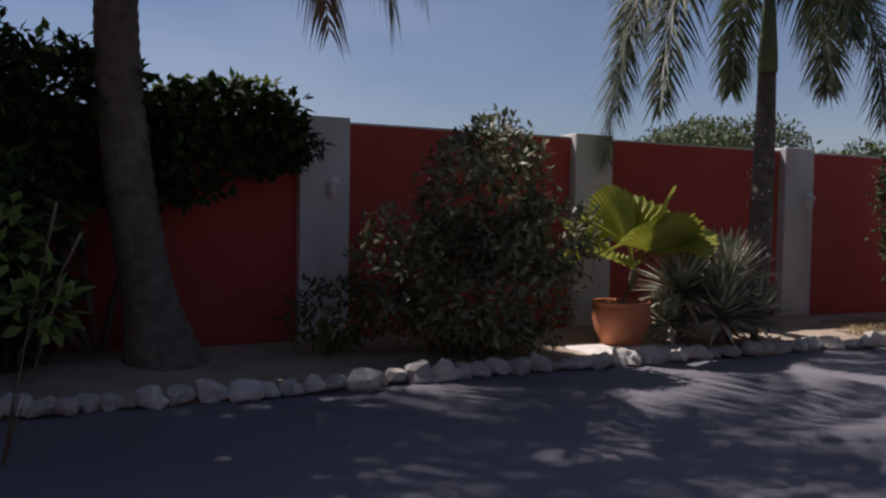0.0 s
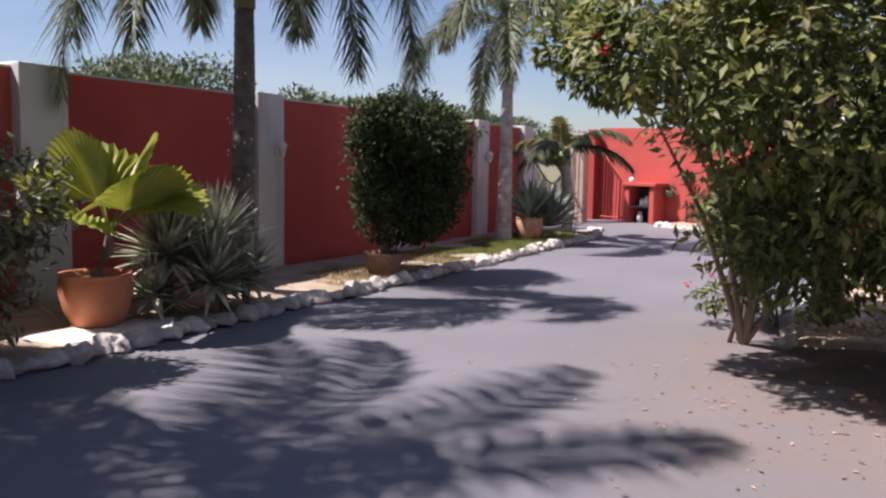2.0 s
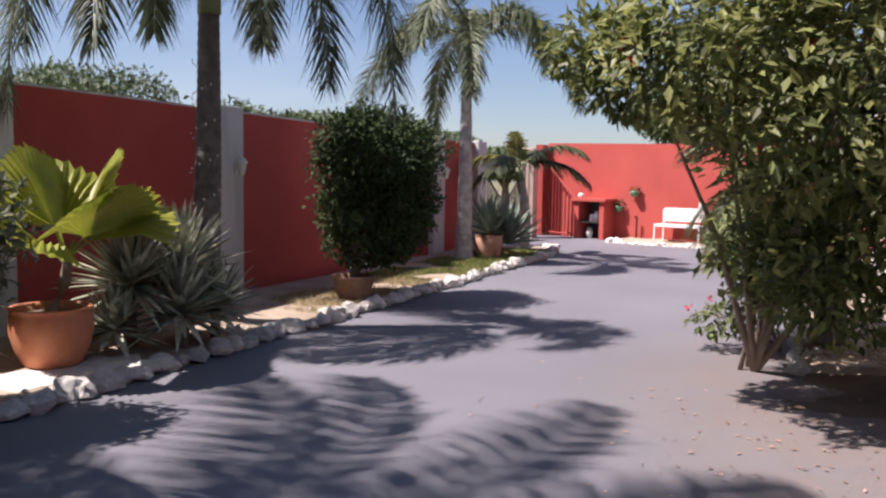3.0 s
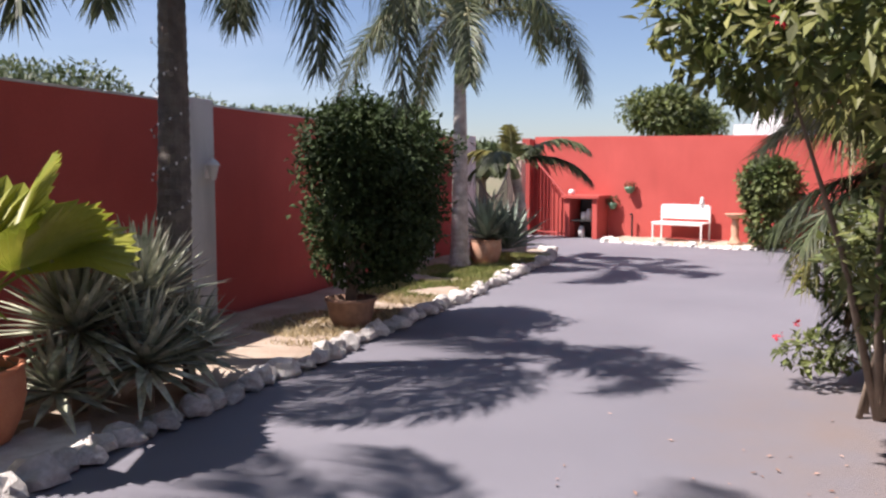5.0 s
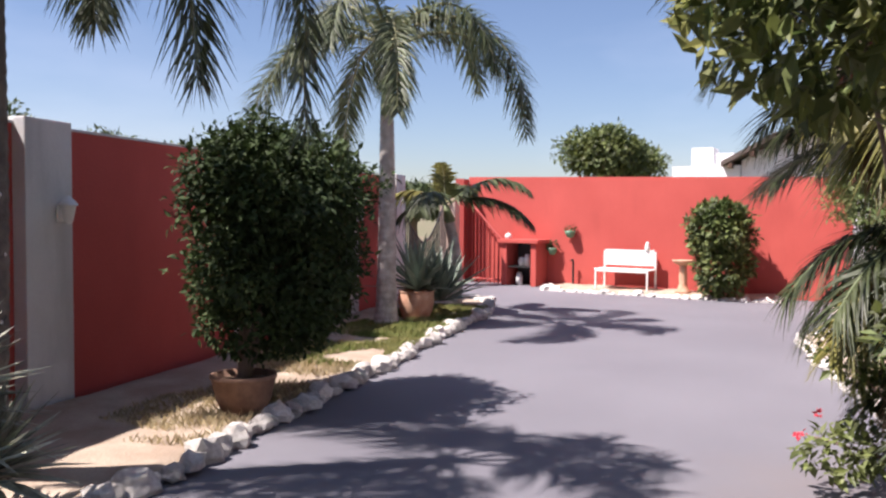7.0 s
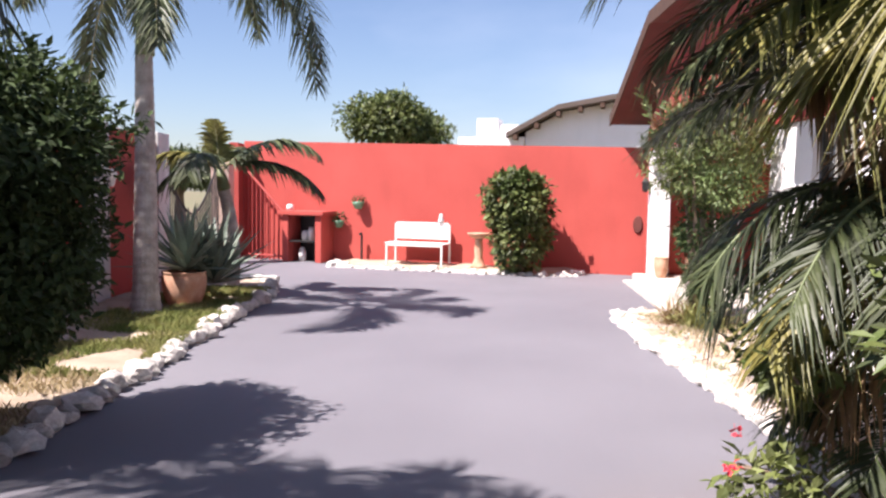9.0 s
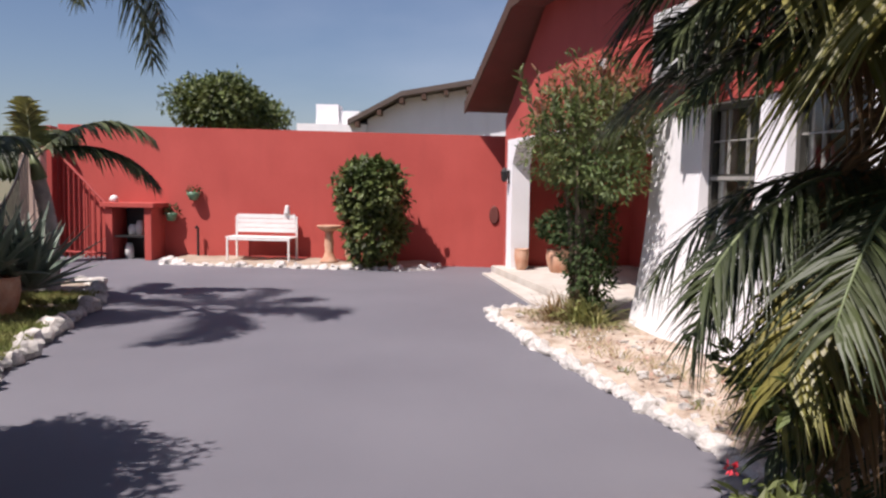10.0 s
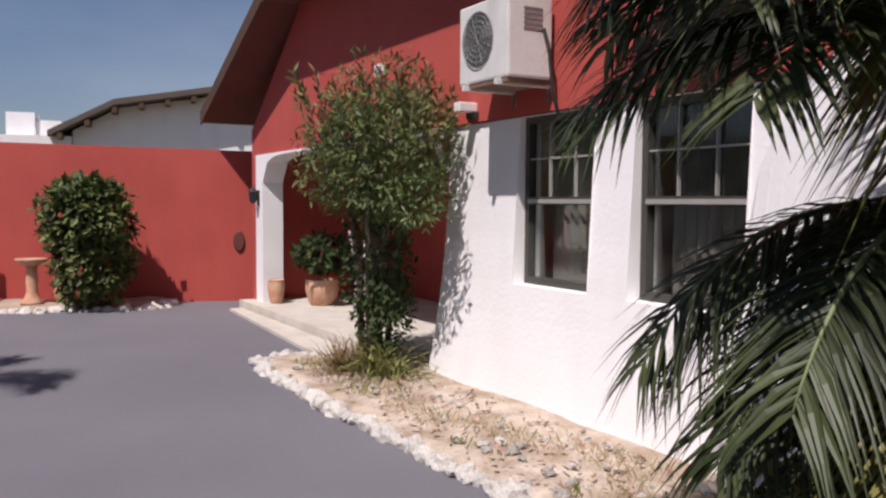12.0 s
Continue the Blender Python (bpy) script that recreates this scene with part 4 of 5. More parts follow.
# clipped fig in a clay bowl
def fig():
    bush("potted_fig_tree", "dense clipped fig tree growing out of a low bowl", (4.98, 9.3, 0.3),
         [((5.45, 9.5, 1.75), (0.85, 0.8, 0.55), 6000), ((5.45, 9.5, 1.15), (0.75, 0.72, 0.55), 5000), ((5.2, 9.45, 1.9), (0.55, 0.55, 0.42), 2200), ((5.8, 9.65, 1.8), (0.55, 0.5, 0.5), 2600), ((5.75, 9.65, 1.0), (0.5, 0.5, 0.5), 2200),
          ((5.4, 9.5, 1.5), (0.5, 0.5, 0.7), 4500), ((5.35, 9.48, 0.8), (0.62, 0.58, 0.36), 2600), ((5.15, 9.5, 2.1), (0.34, 0.34, 0.26), 900), ((5.0, 9.3, 1.85), (0.3, 0.3, 0.3), 700), ((5.95, 9.7, 2.0), (0.4, 0.36, 0.28), 900), ((4.85, 9.25, 1.2), (0.28, 0.28, 0.34), 600), ((6.15, 9.75, 1.35), (0.3, 0.3, 0.4), 700), ((5.2, 9.4, 2.32), (0.22, 0.2, 0.12), 120), ((5.75, 9.6, 2.3), (0.25, 0.22, 0.14), 150), ((6.35, 9.85, 1.7), (0.22, 0.2, 0.26), 250), ((6.3, 9.78, 1.3), (0.3, 0.28, 0.45), 800), ((6.1, 9.7, 0.85), (0.32, 0.3, 0.3), 500)], M_LEAF_DK, 0.075,
         [(5.1, 9.4, 1.2), (5.4, 9.3, 1.4), (5.2, 9.6, 1.5), (5.5, 9.6, 1.1)], 0.05, 0.5, "tree")
    t = thing("plant_bowl", "weathered brown clay bowl on the sandy bed", "plant pot")
    g = Geo()
    g.lathe([(0.02, 0.02), (0.15, 0.02), (0.21, 0.15), (0.24, 0.30), (0.255, 0.31), (0.255, 0.34), (0.225, 0.34), (0.21, 0.29), (0.01, 0.28)], 26, (4.93, 9.22, 0.04))
    part("bowl", g, M_WICKER, t, smooth=True)
    g = Geo()
    g.lathe([(0.001, 0.30), (0.212, 0.292)], 20, (4.93, 9.22, 0.04))
    part("soil", g, M_SOIL, t)


fig()

# loose grey-green shrub in front of the wall
bush("variegated_shrub", "loose grey-green variegated shrub behind the stone edging", (-0.25, 6.75, 0.02),
     [((-0.25, 6.75, 0.75), (0.85, 0.7, 0.7), 3800), ((-0.2, 6.85, 1.5), (0.62, 0.55, 0.75), 2600), ((0.35, 6.7, 1.15), (0.5, 0.45, 0.4), 1000), ((-0.95, 6.55, 0.85), (0.48, 0.42, 0.6), 1100),
      ((-0.1, 6.9, 2.0), (0.35, 0.35, 0.35), 500)], M_LEAF_VAR, 0.1,
     [(-0.6, 6.6, 0.9), (0.2, 6.7, 1.2), (-0.2, 6.9, 1.9), (0.4, 6.8, 1.1), (-0.8, 6.7, 0.8)], 0.03)
# vine hedge over the wall
bush("vine_hedge", "dark climbing vine heaped over the garden wall", (-3.6, 6.3, 0.0),
     [((-3.9, 6.2, 2.35), (0.8, 0.5, 0.45), 2200), ((-2.7, 6.85, 2.25), (0.75, 0.4, 0.32), 1600), ((-4.9, 5.5, 2.4), (1.1, 0.7, 0.7), 2600), ((-6.3, 4.6, 2.2), (1.2, 0.9, 1.2), 2600), ((-3.3, 6.45, 1.9), (0.9, 0.3, 0.5), 1500), ((-2.3, 7.0, 2.05), (0.5, 0.25, 0.3), 700), ((-4.4, 5.9, 1.8), (0.8, 0.4, 0.7), 1800), ((-4.6, 5.75, 0.9), (1.0, 0.4, 0.9), 2200), ((-5.8, 4.9, 1.2), (1.0, 0.8, 1.2), 2400)],
     M_LEAF_DK, 0.13, [(-4.0, 6.1, 2.3), (-3.0, 6.7, 2.2), (-5.0, 5.5, 2.3), (-6.2, 4.7, 2.0)], 0.04, 0.6, "hedge")
bush("dark_shrub", "dark leafy shrub in the shade beside the coconut palm", (-4.1, 5.2, 0.02),
     [((-4.2, 5.2, 1.0), (0.9, 0.7, 1.0), 3500), ((-5.4, 4.2, 1.1), (1.0, 0.9, 1.1), 3000)], M_LEAF_DK, 0.12, [(-4.3, 5.2, 1.1), (-5.2, 4.3, 1.2)], 0.04, 0.55)
bush("leafy_plant", "pale green leafy plant with thin arching stems", (-2.75, 3.35, 0.0),
     [((-2.45, 3.2, 0.85), (0.16, 0.14, 0.12), 40), ((-2.75, 3.3, 1.15), (0.3, 0.2, 0.25), 60)], M_LEAF_BRT, 0.14,
     [(-2.2, 3.1, 1.25), (-2.35, 3.15, 1.4), (-2.3, 3.1, 1.0), (-2.4, 3.2, 0.85)], 0.007, 0.5, "plant")
bush("low_shrub", "small bright green shrub at the foot of the wall", (-1.6, 6.6, 0.03), [((-1.6, 6.6, 0.45), (0.4, 0.35, 0.35), 500)], M_LEAF_MD, 0.1, [(-1.6, 6.6, 0.5), (-1.4, 6.5, 0.4)], 0.012)


def flowering_shrub():
    t = bush("flowering_shrub", "big rangy shrub with glossy leaves and red flower clusters", (5.75, 4.6, 0.0),
             [((4.75, 3.4, 2.15), (1.1, 0.95, 0.8), 3200), ((4.1, 4.0, 2.35), (0.72, 0.58, 0.45), 800), ((5.3, 3.7, 1.15), (0.75, 0.7, 0.6), 3000), ((5.75, 4.45, 1.05), (0.55, 0.45, 0.38), 1500),
              ((5.6, 2.6, 1.6), (1.2, 1.0, 1.3), 4600), ((4.6, 3.0, 3.0), (1.1, 1.0, 0.6), 2600), ((4.2, 4.7, 2.3), (0.42, 0.33, 0.3), 420), ((3.8, 4.75, 2.4), (0.3, 0.25, 0.2), 180),
              ((5.3, 4.2, 2.35), (0.6, 0.5, 0.45), 900)],
             M_LEAF_MD, 0.105, [(4.7, 3.4, 2.0), (4.1, 4.0, 2.3), (5.2, 3.7, 1.2), (5.7, 4.5, 1.0), (5.6, 2.8, 1.7), (4.6, 3.2, 2.8), (4.2, 4.6, 2.25), (5.3, 4.2, 2.3)], 0.032, 0.42)
    spots = [(4.2, 3.75, 1.75), (4.0, 3.9, 1.9), (4.35, 3.55, 2.35), (3.7, 4.35, 2.25), (3.95, 4.45, 2.35), (3.8, 3.75, 2.45), (4.2, 4.45, 2.05), (4.4, 4.35, 1.95), (4.3, 3.5, 1.5),
             (3.6, 4.3, 2.35), (4.1, 4.4, 2.5), (4.6, 4.2, 2.4), (4.9, 4.3, 2.2), (4.0, 4.8, 2.4)]
    # a paler shell of leaves round the crown
    g = Geo()
    for c, r, n in (((4.7, 3.4, 2.15), (1.2, 1.05, 0.9), 2600), ((4.1, 4.0, 2.35), (0.8, 0.65, 0.52), 1200), ((5.2, 3.75, 1.15), (0.85, 0.8, 0.7), 700), ((4.2, 4.7, 2.3), (0.5, 0.4, 0.36), 420), ((3.8, 4.75, 2.4), (0.33, 0.28, 0.24), 160),
                    ((5.3, 4.25, 2.4), (0.65, 0.55, 0.5), 800), ((4.6, 3.0, 3.0), (1.15, 1.05, 0.65), 900)):
        foliage(g, c, r, n, 0.115, 0.8, wide=0.42)
    part("outer_leaves", g, M_LEAF_PALE, t, "pale yellow-green outer leaves")
    for p in spots:
        g = Geo()
        foliage(g, p, (0.035, 0.035, 0.03), 18, 0.035, 0.3, 0, 0.7)
        part("flower", g, M_FLOWER, t, "cluster of small red flowers")
    # thin suckers under the lower limbs
    g = Geo()
    for x, y, h, lean in ((5.7, 4.7, 0.6, 0.12), (5.85, 4.72, 0.62, -0.1)):
        g.tube([(x, y, 0), (x + lean * 0.3, y - 0.03, h * 0.4), (x + lean, y - 0.1, h * 0.8), (x + lean * 1.6, y - 0.2, h)], [0.022, 0.018, 0.013, 0.008], 7)
    part("sucker", g, M_TWIG, t, "grey twisted stems", True)
    # a low spray of twigs leaning out over the kerb
    t2 = bush("flowering_bush", "low dark bush with crimson flowers leaning over the kerb", (6.62, 4.85, 0.02),
              [((6.55, 5.25, 0.8), (0.42, 0.28, 0.13), 230), ((6.75, 5.15, 0.62), (0.3, 0.25, 0.14), 130), ((6.32, 5.3, 0.27), (0.3, 0.22, 0.13), 210), ((6.5, 5.1, 0.3), (0.28, 0.22, 0.16), 160)], M_LEAF_MD, 0.09,
              [(6.5, 5.35, 0.85), (6.3, 5.25, 0.78), (6.2, 5.4, 0.35), (6.75, 5.3, 0.8), (6.4, 5.45, 0.3)], 0.012, 0.45)
    for p in ((6.02, 5.42, 0.4), (6.42, 5.46, 0.44)):
        g = Geo()
        foliage(g, p, (0.022, 0.022, 0.02), 14, 0.03, 0.3, 0, 0.7)
        part("flower", g, M_FLOWER, t2, "crimson flower cluster")
    return t


flowering_shrub()


# ---- sword-leaved plants and pots ----
def rosette(g, c, n, length, width, lo=-0.2, hi=1.4, droop=0.1, steps=3):
    for i in range(n):
        az, el = i * 2.399963 + rnd(-0.2, 0.2), lo + (hi - lo) * (i / n) ** 0.8
        d = Vector((math.cos(az) * math.cos(el), math.sin(az) * math.cos(el), math.sin(el)))
        g.blade(Vector(c) + d * 0.03, d, Vector((0, 0, 1)), length * rnd(0.8, 1.1), width * rnd(0.85, 1.1), droop * rnd(0.4, 1.4), steps, 0.35, 0.4)


def yucca():
    t = thing("yucca_plant", "spiky clump of grey-green striped yucca behind the stones", "plant")
    for c, n, ln in (((1.9, 7.95, 0.6), 150, 0.6), ((2.42, 8.2, 0.68), 150, 0.64), ((2.25, 7.78, 0.36), 140, 0.54), ((2.68, 8.05, 0.34), 110, 0.48), ((1.72, 7.82, 0.27), 80, 0.42)):
        g = Geo()
        rosette(g, c, n, ln, 0.082, -0.5, 1.45, 0.06)
        part("rosette", g, M_YUCCA, t)
    for x, y, h in ((1.9, 7.95, 0.6), (2.45, 8.2, 0.68), (2.25, 7.75, 0.34), (2.68, 8.05, 0.32)):
        g = Geo()
        g.tube([(x, y, 0), (x, y, h)], [0.05, 0.045], 8)
        part("stem", g, M_TWIG, t)


yucca()


def round_pot(at, r, h, material, label):
    t = thing("terracotta_pot", label, "plant pot")
    x, y, z = at
    g = Geo()
    g.lathe([(0.001, 0.0), (0.62 * r, 0.0), (0.70 * r, 0.015), (0.88 * r, 0.3 * h), (0.99 * r, 0.62 * h), (0.97 * r, 0.88 * h), (0.94 * r, 0.95 * h), (0.99 * r, 0.97 * h), (1.0 * r, h), (0.90 * r, h),
             (0.86 * r, 0.85 * h)], 36, at)
    part("pot", g, material, t, smooth=True)
    g = Geo()
    g.lathe([(0.001, 0.89 * h), (0.88 * r, 0.87 * h)], 24, at)
    part("soil", g, M_SOIL, t)
    return t


round_pot((1.22, 7.7, 0.085), 0.30, 0.44, M_TERRA, "round orange terracotta pot on a pale stone slab")


def fan_palm():
    t = thing("fan_palm", "young fan palm with pleated yellow-green leaves in the terracotta pot", "plant")
    b = Vector((1.22, 7.7, 0.48))
    g = Geo()
    g.tube([b, b + Vector((0.1, 0.02, 0.2)), b + Vector((0.14, 0.03, 0.42))], [0.055, 0.045, 0.03], 9)
    part("stem", g, M_TWIG, t)
    h = b + Vector((0.12, 0.03, 0.38))
    for az, el, r, spread, tilt in ((2.9, 0.65, 0.68, 1.3, 0.5), (1.6, 1.0, 0.72, 1.25, 0.3), (0.4, 0.55, 0.72, 1.25, 0.5), (-1.0, 0.8, 0.66, 1.3, 0.5), (3.7, 0.35, 0.6, 1.25, 0.7), (-0.2, 1.15, 0.72, 1.15, 0.2), (2.4, 1.25, 0.7, 1.1, 0.2)):
        out = Vector((math.cos(az) * math.cos(el), math.sin(az) * math.cos(el), math.sin(el)))
        foot = h + out * 0.26
        g = Geo()
        g.tube([h, h.lerp(foot, 0.5) + Vector((0, 0, 0.02)), foot], [0.012, 0.01, 0.008], 6)
        side = out.cross(Vector((0, 0, 1))).normalized()
        nrm = side.cross(out).normalized()
        n = 36
        verts = [foot]
        for i in range(n + 1):
            a = -spread + 2 * spread * i / n
            d = out * math.cos(a) + side * math.sin(a)
            z = 0.018 if i % 2 else -0.018
            drop = -Vector((0, 0, 1)) * tilt * 0.16 * r * (1 + abs(a))
            verts.append(foot + d * r * 0.6 + nrm * z)
            verts.append(foot + d * r * (1.0 if i % 2 == 0 else 0.93) * rnd(0.96, 1.03) + nrm * z * 0.6 + drop)
        faces = []
        for i in range(n):
            k = 1 + 2 * i
            faces += [(0, k, k + 2), (k, k + 1, k + 3, k + 2)]
        g.add(verts, faces)
        part("fan_leaf", g, M_FAN, t)
    g = Geo()
    for i in range(26):
        az = rnd(0, 6.28)
        p = Vector((1.22 + 0.2 * math.cos(az), 7.7 + 0.2 * math.sin(az), 0.47))
        g.blade(p, Vector((math.cos(az), math.sin(az), rnd(0.4, 1.6))), Vector((0, 0, 1)), rnd(0.06, 0.16), 0.012, 0.3)
    part("dead_leaf_base", g, M_FRONDB, t)["kind"] = "stuff"


fan_palm()
round_pot((10.05, 12.45, 0.08), 0.27, 0.42, M_TERRA2, "weathered terracotta pot holding an agave")
t = thing("agave_plant", "big blue-green agave spilling out of a terracotta pot", "plant")
g = Geo()
rosette(g, (10.08, 12.45, 0.5), 46, 0.9, 0.14, 0.05, 1.45, 0.08, 4)
part("rosette", g, M_AGAVE, t)
g = Geo()
rosette(g, (10.5, 12.4, 0.3), 54, 0.98, 0.15, 0.15, 1.45, 0.08, 4)
part("rosette", g, M_AGAVE, t)

# shrubs on the sunny side
bush("clipped_shrub", "upright bright green shrub against the red back wall", (16.85, 10.85, 0.05),
     [((16.8, 10.85, 0.75), (0.5, 0.55, 0.7), 2000), ((16.8, 10.9, 1.35), (0.6, 0.65, 0.55), 2200), ((16.75, 10.9, 1.65), (0.5, 0.5, 0.25), 600)], M_LEAF_MD, 0.14,
     [(16.8, 10.8, 0.9), (16.75, 11.0, 1.3), (16.85, 10.7, 1.4)], 0.035, 0.55)
def oleander():
    t = bush("oleander_shrub", "tall airy shrub with reddish tips against the white house wall", (12.0, 6.65, 0.03),
             [((11.85, 6.6, 2.1), (0.78, 0.66, 0.5), 3300), ((11.9, 6.6, 1.72), (0.66, 0.56, 0.36), 2100), ((11.8, 6.6, 2.5), (0.55, 0.5, 0.36), 600), ((11.4, 6.3, 1.62), (0.42, 0.3, 0.26), 480), ((11.9, 7.0, 1.9), (0.4, 0.4, 0.35), 500)],
             M_LEAF_OLE, 0.085, [(11.7, 6.5, 2.3), (12.3, 6.7, 2.3), (12.0, 6.8, 2.5), (12.1, 6.5, 1.9), (11.9, 6.7, 2.1), (12.4, 6.6, 2.0)], 0.035, 0.28, "shrub")
    g, tips, wood = Geo(), Geo(), Geo()
    for i in range(95):   # upright shoots that give the crown its feathery outline
        a, r = rnd(0, 6.28), rnd(0.1, 0.75)
        foot = Vector((11.85 + r * math.cos(a), 6.62 + 0.85 * r * math.sin(a), rnd(1.75, 2.35)))
        d = Vector((0.45 * r * math.cos(a) + rnd(-0.1, 0.1), 0.45 * r * math.sin(a) + rnd(-0.1, 0.1), 1)).normalized()
        ln = rnd(0.3, 0.62) * (1.1 - 0.4 * r)
        wood.tube([foot, foot + d * ln], [0.006, 0.003], 4)
        for k in range(20):
            u = k / 20
            ax = (d * 0.9 + unit() * 0.75).normalized()
            nrm = ax.cross(unit()).normalized()
            (tips if u > 0.65 and i % 3 else g).leaf(foot + d * (ln * u), ax, nrm, rnd(0.07, 0.12), 0.028)
    part("shoot_leaves", g, M_LEAF_OLE, t)["kind"] = "stuff"
    part("shoot_tip", tips, M_TIP, t, "reddish young tips")["kind"] = "stuff"
    part("shoot_wood", wood, M_TWIG, t)["kind"] = "stuff"
    for dx, dy in ((-0.12, 0.05), (0.08, -0.1), (0.0, 0.12), (0.14, 0.06)):
        g = Geo()
        g.tube([(12.0 + dx, 6.65 + dy, 0.03), (12.0 + 1.3 * dx, 6.65 + 1.2 * dy, 0.8), (11.95 + 2.6 * dx, 6.62 + 2.2 * dy, 1.7)], [0.035, 0.03, 0.018], 7)
        part("trunk", g, M_TWIG, t, "", True)


oleander()
bush("creeper", "dark creeper wrapped about the stems of the tall shrub", (12.0, 6.65, 0.03), [((12.0, 6.63, 1.05), (0.34, 0.3, 0.66), 1700), ((11.95, 6.58, 0.6), (0.3, 0.26, 0.42), 700)], M_LEAF_DK, 0.075,
     [(12.0, 6.65, 1.2), (12.1, 6.6, 1.4)], 0.05, 0.45)
t = thing("grass_tuft", "tuft of long arching dry green grass at the shrub's foot", "grass")
g = Geo()
for i in range(240):
    az, el = rnd(0, 6.28), rnd(0.35, 1.4)
    d = Vector((math.cos(az) * math.cos(el), math.sin(az) * math.cos(el), math.sin(el)))
    g.blade(Vector((11.75 + rnd(-0.2, 0.2), 6.6 + rnd(-0.15, 0.15), 0.05)), d, Vector((0, 0, 1)), rnd(0.4, 0.9), 0.022, 0.5)
part("grass_blade", g, M_GRASS, t)
t = thing("dry_grass_tuft", "brown withered grass tuft beside the porch", "grass")
g = Geo()
for i in range(200):
    az, el = rnd(0, 6.28), rnd(0.4, 1.4)
    d = Vector((math.cos(az) * math.cos(el), math.sin(az) * math.cos(el), math.sin(el)))
    g.blade(Vector((11.95 + rnd(-0.2, 0.2), 6.88 + rnd(-0.17, 0.17), 0.05)), d, Vector((0, 0, 1)), rnd(0.35, 0.75), 0.016, 0.4)
part("grass_blade", g, M_FRONDB, t)


# ---- things along the back wall ----
def bench():
    o = B0 + BU * 5.6 + BN * 0.45
    m = basis(o, BU, BN)
    t = thing("garden_bench", "white painted slatted garden bench against the red wall", "bench")
    z0 = 0.06
    def add(name, a, b):
        g = Geo()
        g.box((a[0], a[1], a[2] + z0), (b[0], b[1], b[2] + z0), m)
        part(name, g, M_WOODW, t, bevel=0.006)
    for x in (-0.6, 0.565):
        add("leg", (x, 0.2, 0), (x + 0.035, 0.235, 0.41))
        add("leg", (x, -0.25, 0), (x + 0.035, -0.215, 0.8))
    for i in range(4):
        add("seat_slat", (-0.62, -0.2 + i * 0.11, 0.412), (0.62, -0.1 + i * 0.11, 0.437))
    for i in range(4):
        add("back_slat", (-0.56, -0.235, 0.5 + 0.085 * i), (0.56, -0.212, 0.578 + 0.085 * i))
    add("rail", (-0.56, 0.2, 0.37), (0.56, 0.23, 0.409))
    t2 = thing("garden_ornament", "small white ornament perched on the bench back", "ornament")
    g = Geo()
    c = m @ Vector((-0.4, -0.222, 0.893))
    g.lathe([(0.001, 0), (0.055, 0.0), (0.06, 0.05), (0.04, 0.1), (0.045, 0.13), (0.03, 0.17), (0.001, 0.18)], 14, c)
    part("body", g, M_WOODW, t2, smooth=True)


bench()


def bird_bath():
    t = thing("bird_bath", "terracotta pedestal bird bath on the pebble bed", "bird bath")
    c = B0 + BU * 4.3 + BN * 0.55 + Vector((0, 0, 0.06))
    g = Geo()
    g.lathe([(0.001, 0), (0.16, 0), (0.16, 0.04), (0.11, 0.08), (0.075, 0.2), (0.085, 0.35), (0.07, 0.52), (0.09, 0.56), (0.001, 0.56)], 22, c)
    part("pedestal", g, M_TERRA2, t, smooth=True)
    g = Geo()
    g.lathe([(0.05, 0.55), (0.15, 0.59), (0.22, 0.65), (0.225, 0.67), (0.2, 0.67), (0.12, 0.63), (0.001, 0.62)], 26, c)
    part("bowl", g, M_TERRA2, t, smooth=True)
    t = thing("terracotta_jar", "slim terracotta jar half hidden by the shrub", "jar")
    c = B0 + BU * 3.9 + BN * 0.45 + Vector((0, 0, 0.06))
    g = Geo()
    g.lathe([(0.001, 0), (0.09, 0), (0.13, 0.15), (0.13, 0.3), (0.08, 0.42), (0.09, 0.46), (0.06, 0.46)], 20, c)
    part("jar", g, M_TERRA2, t, smooth=True)


bird_bath()


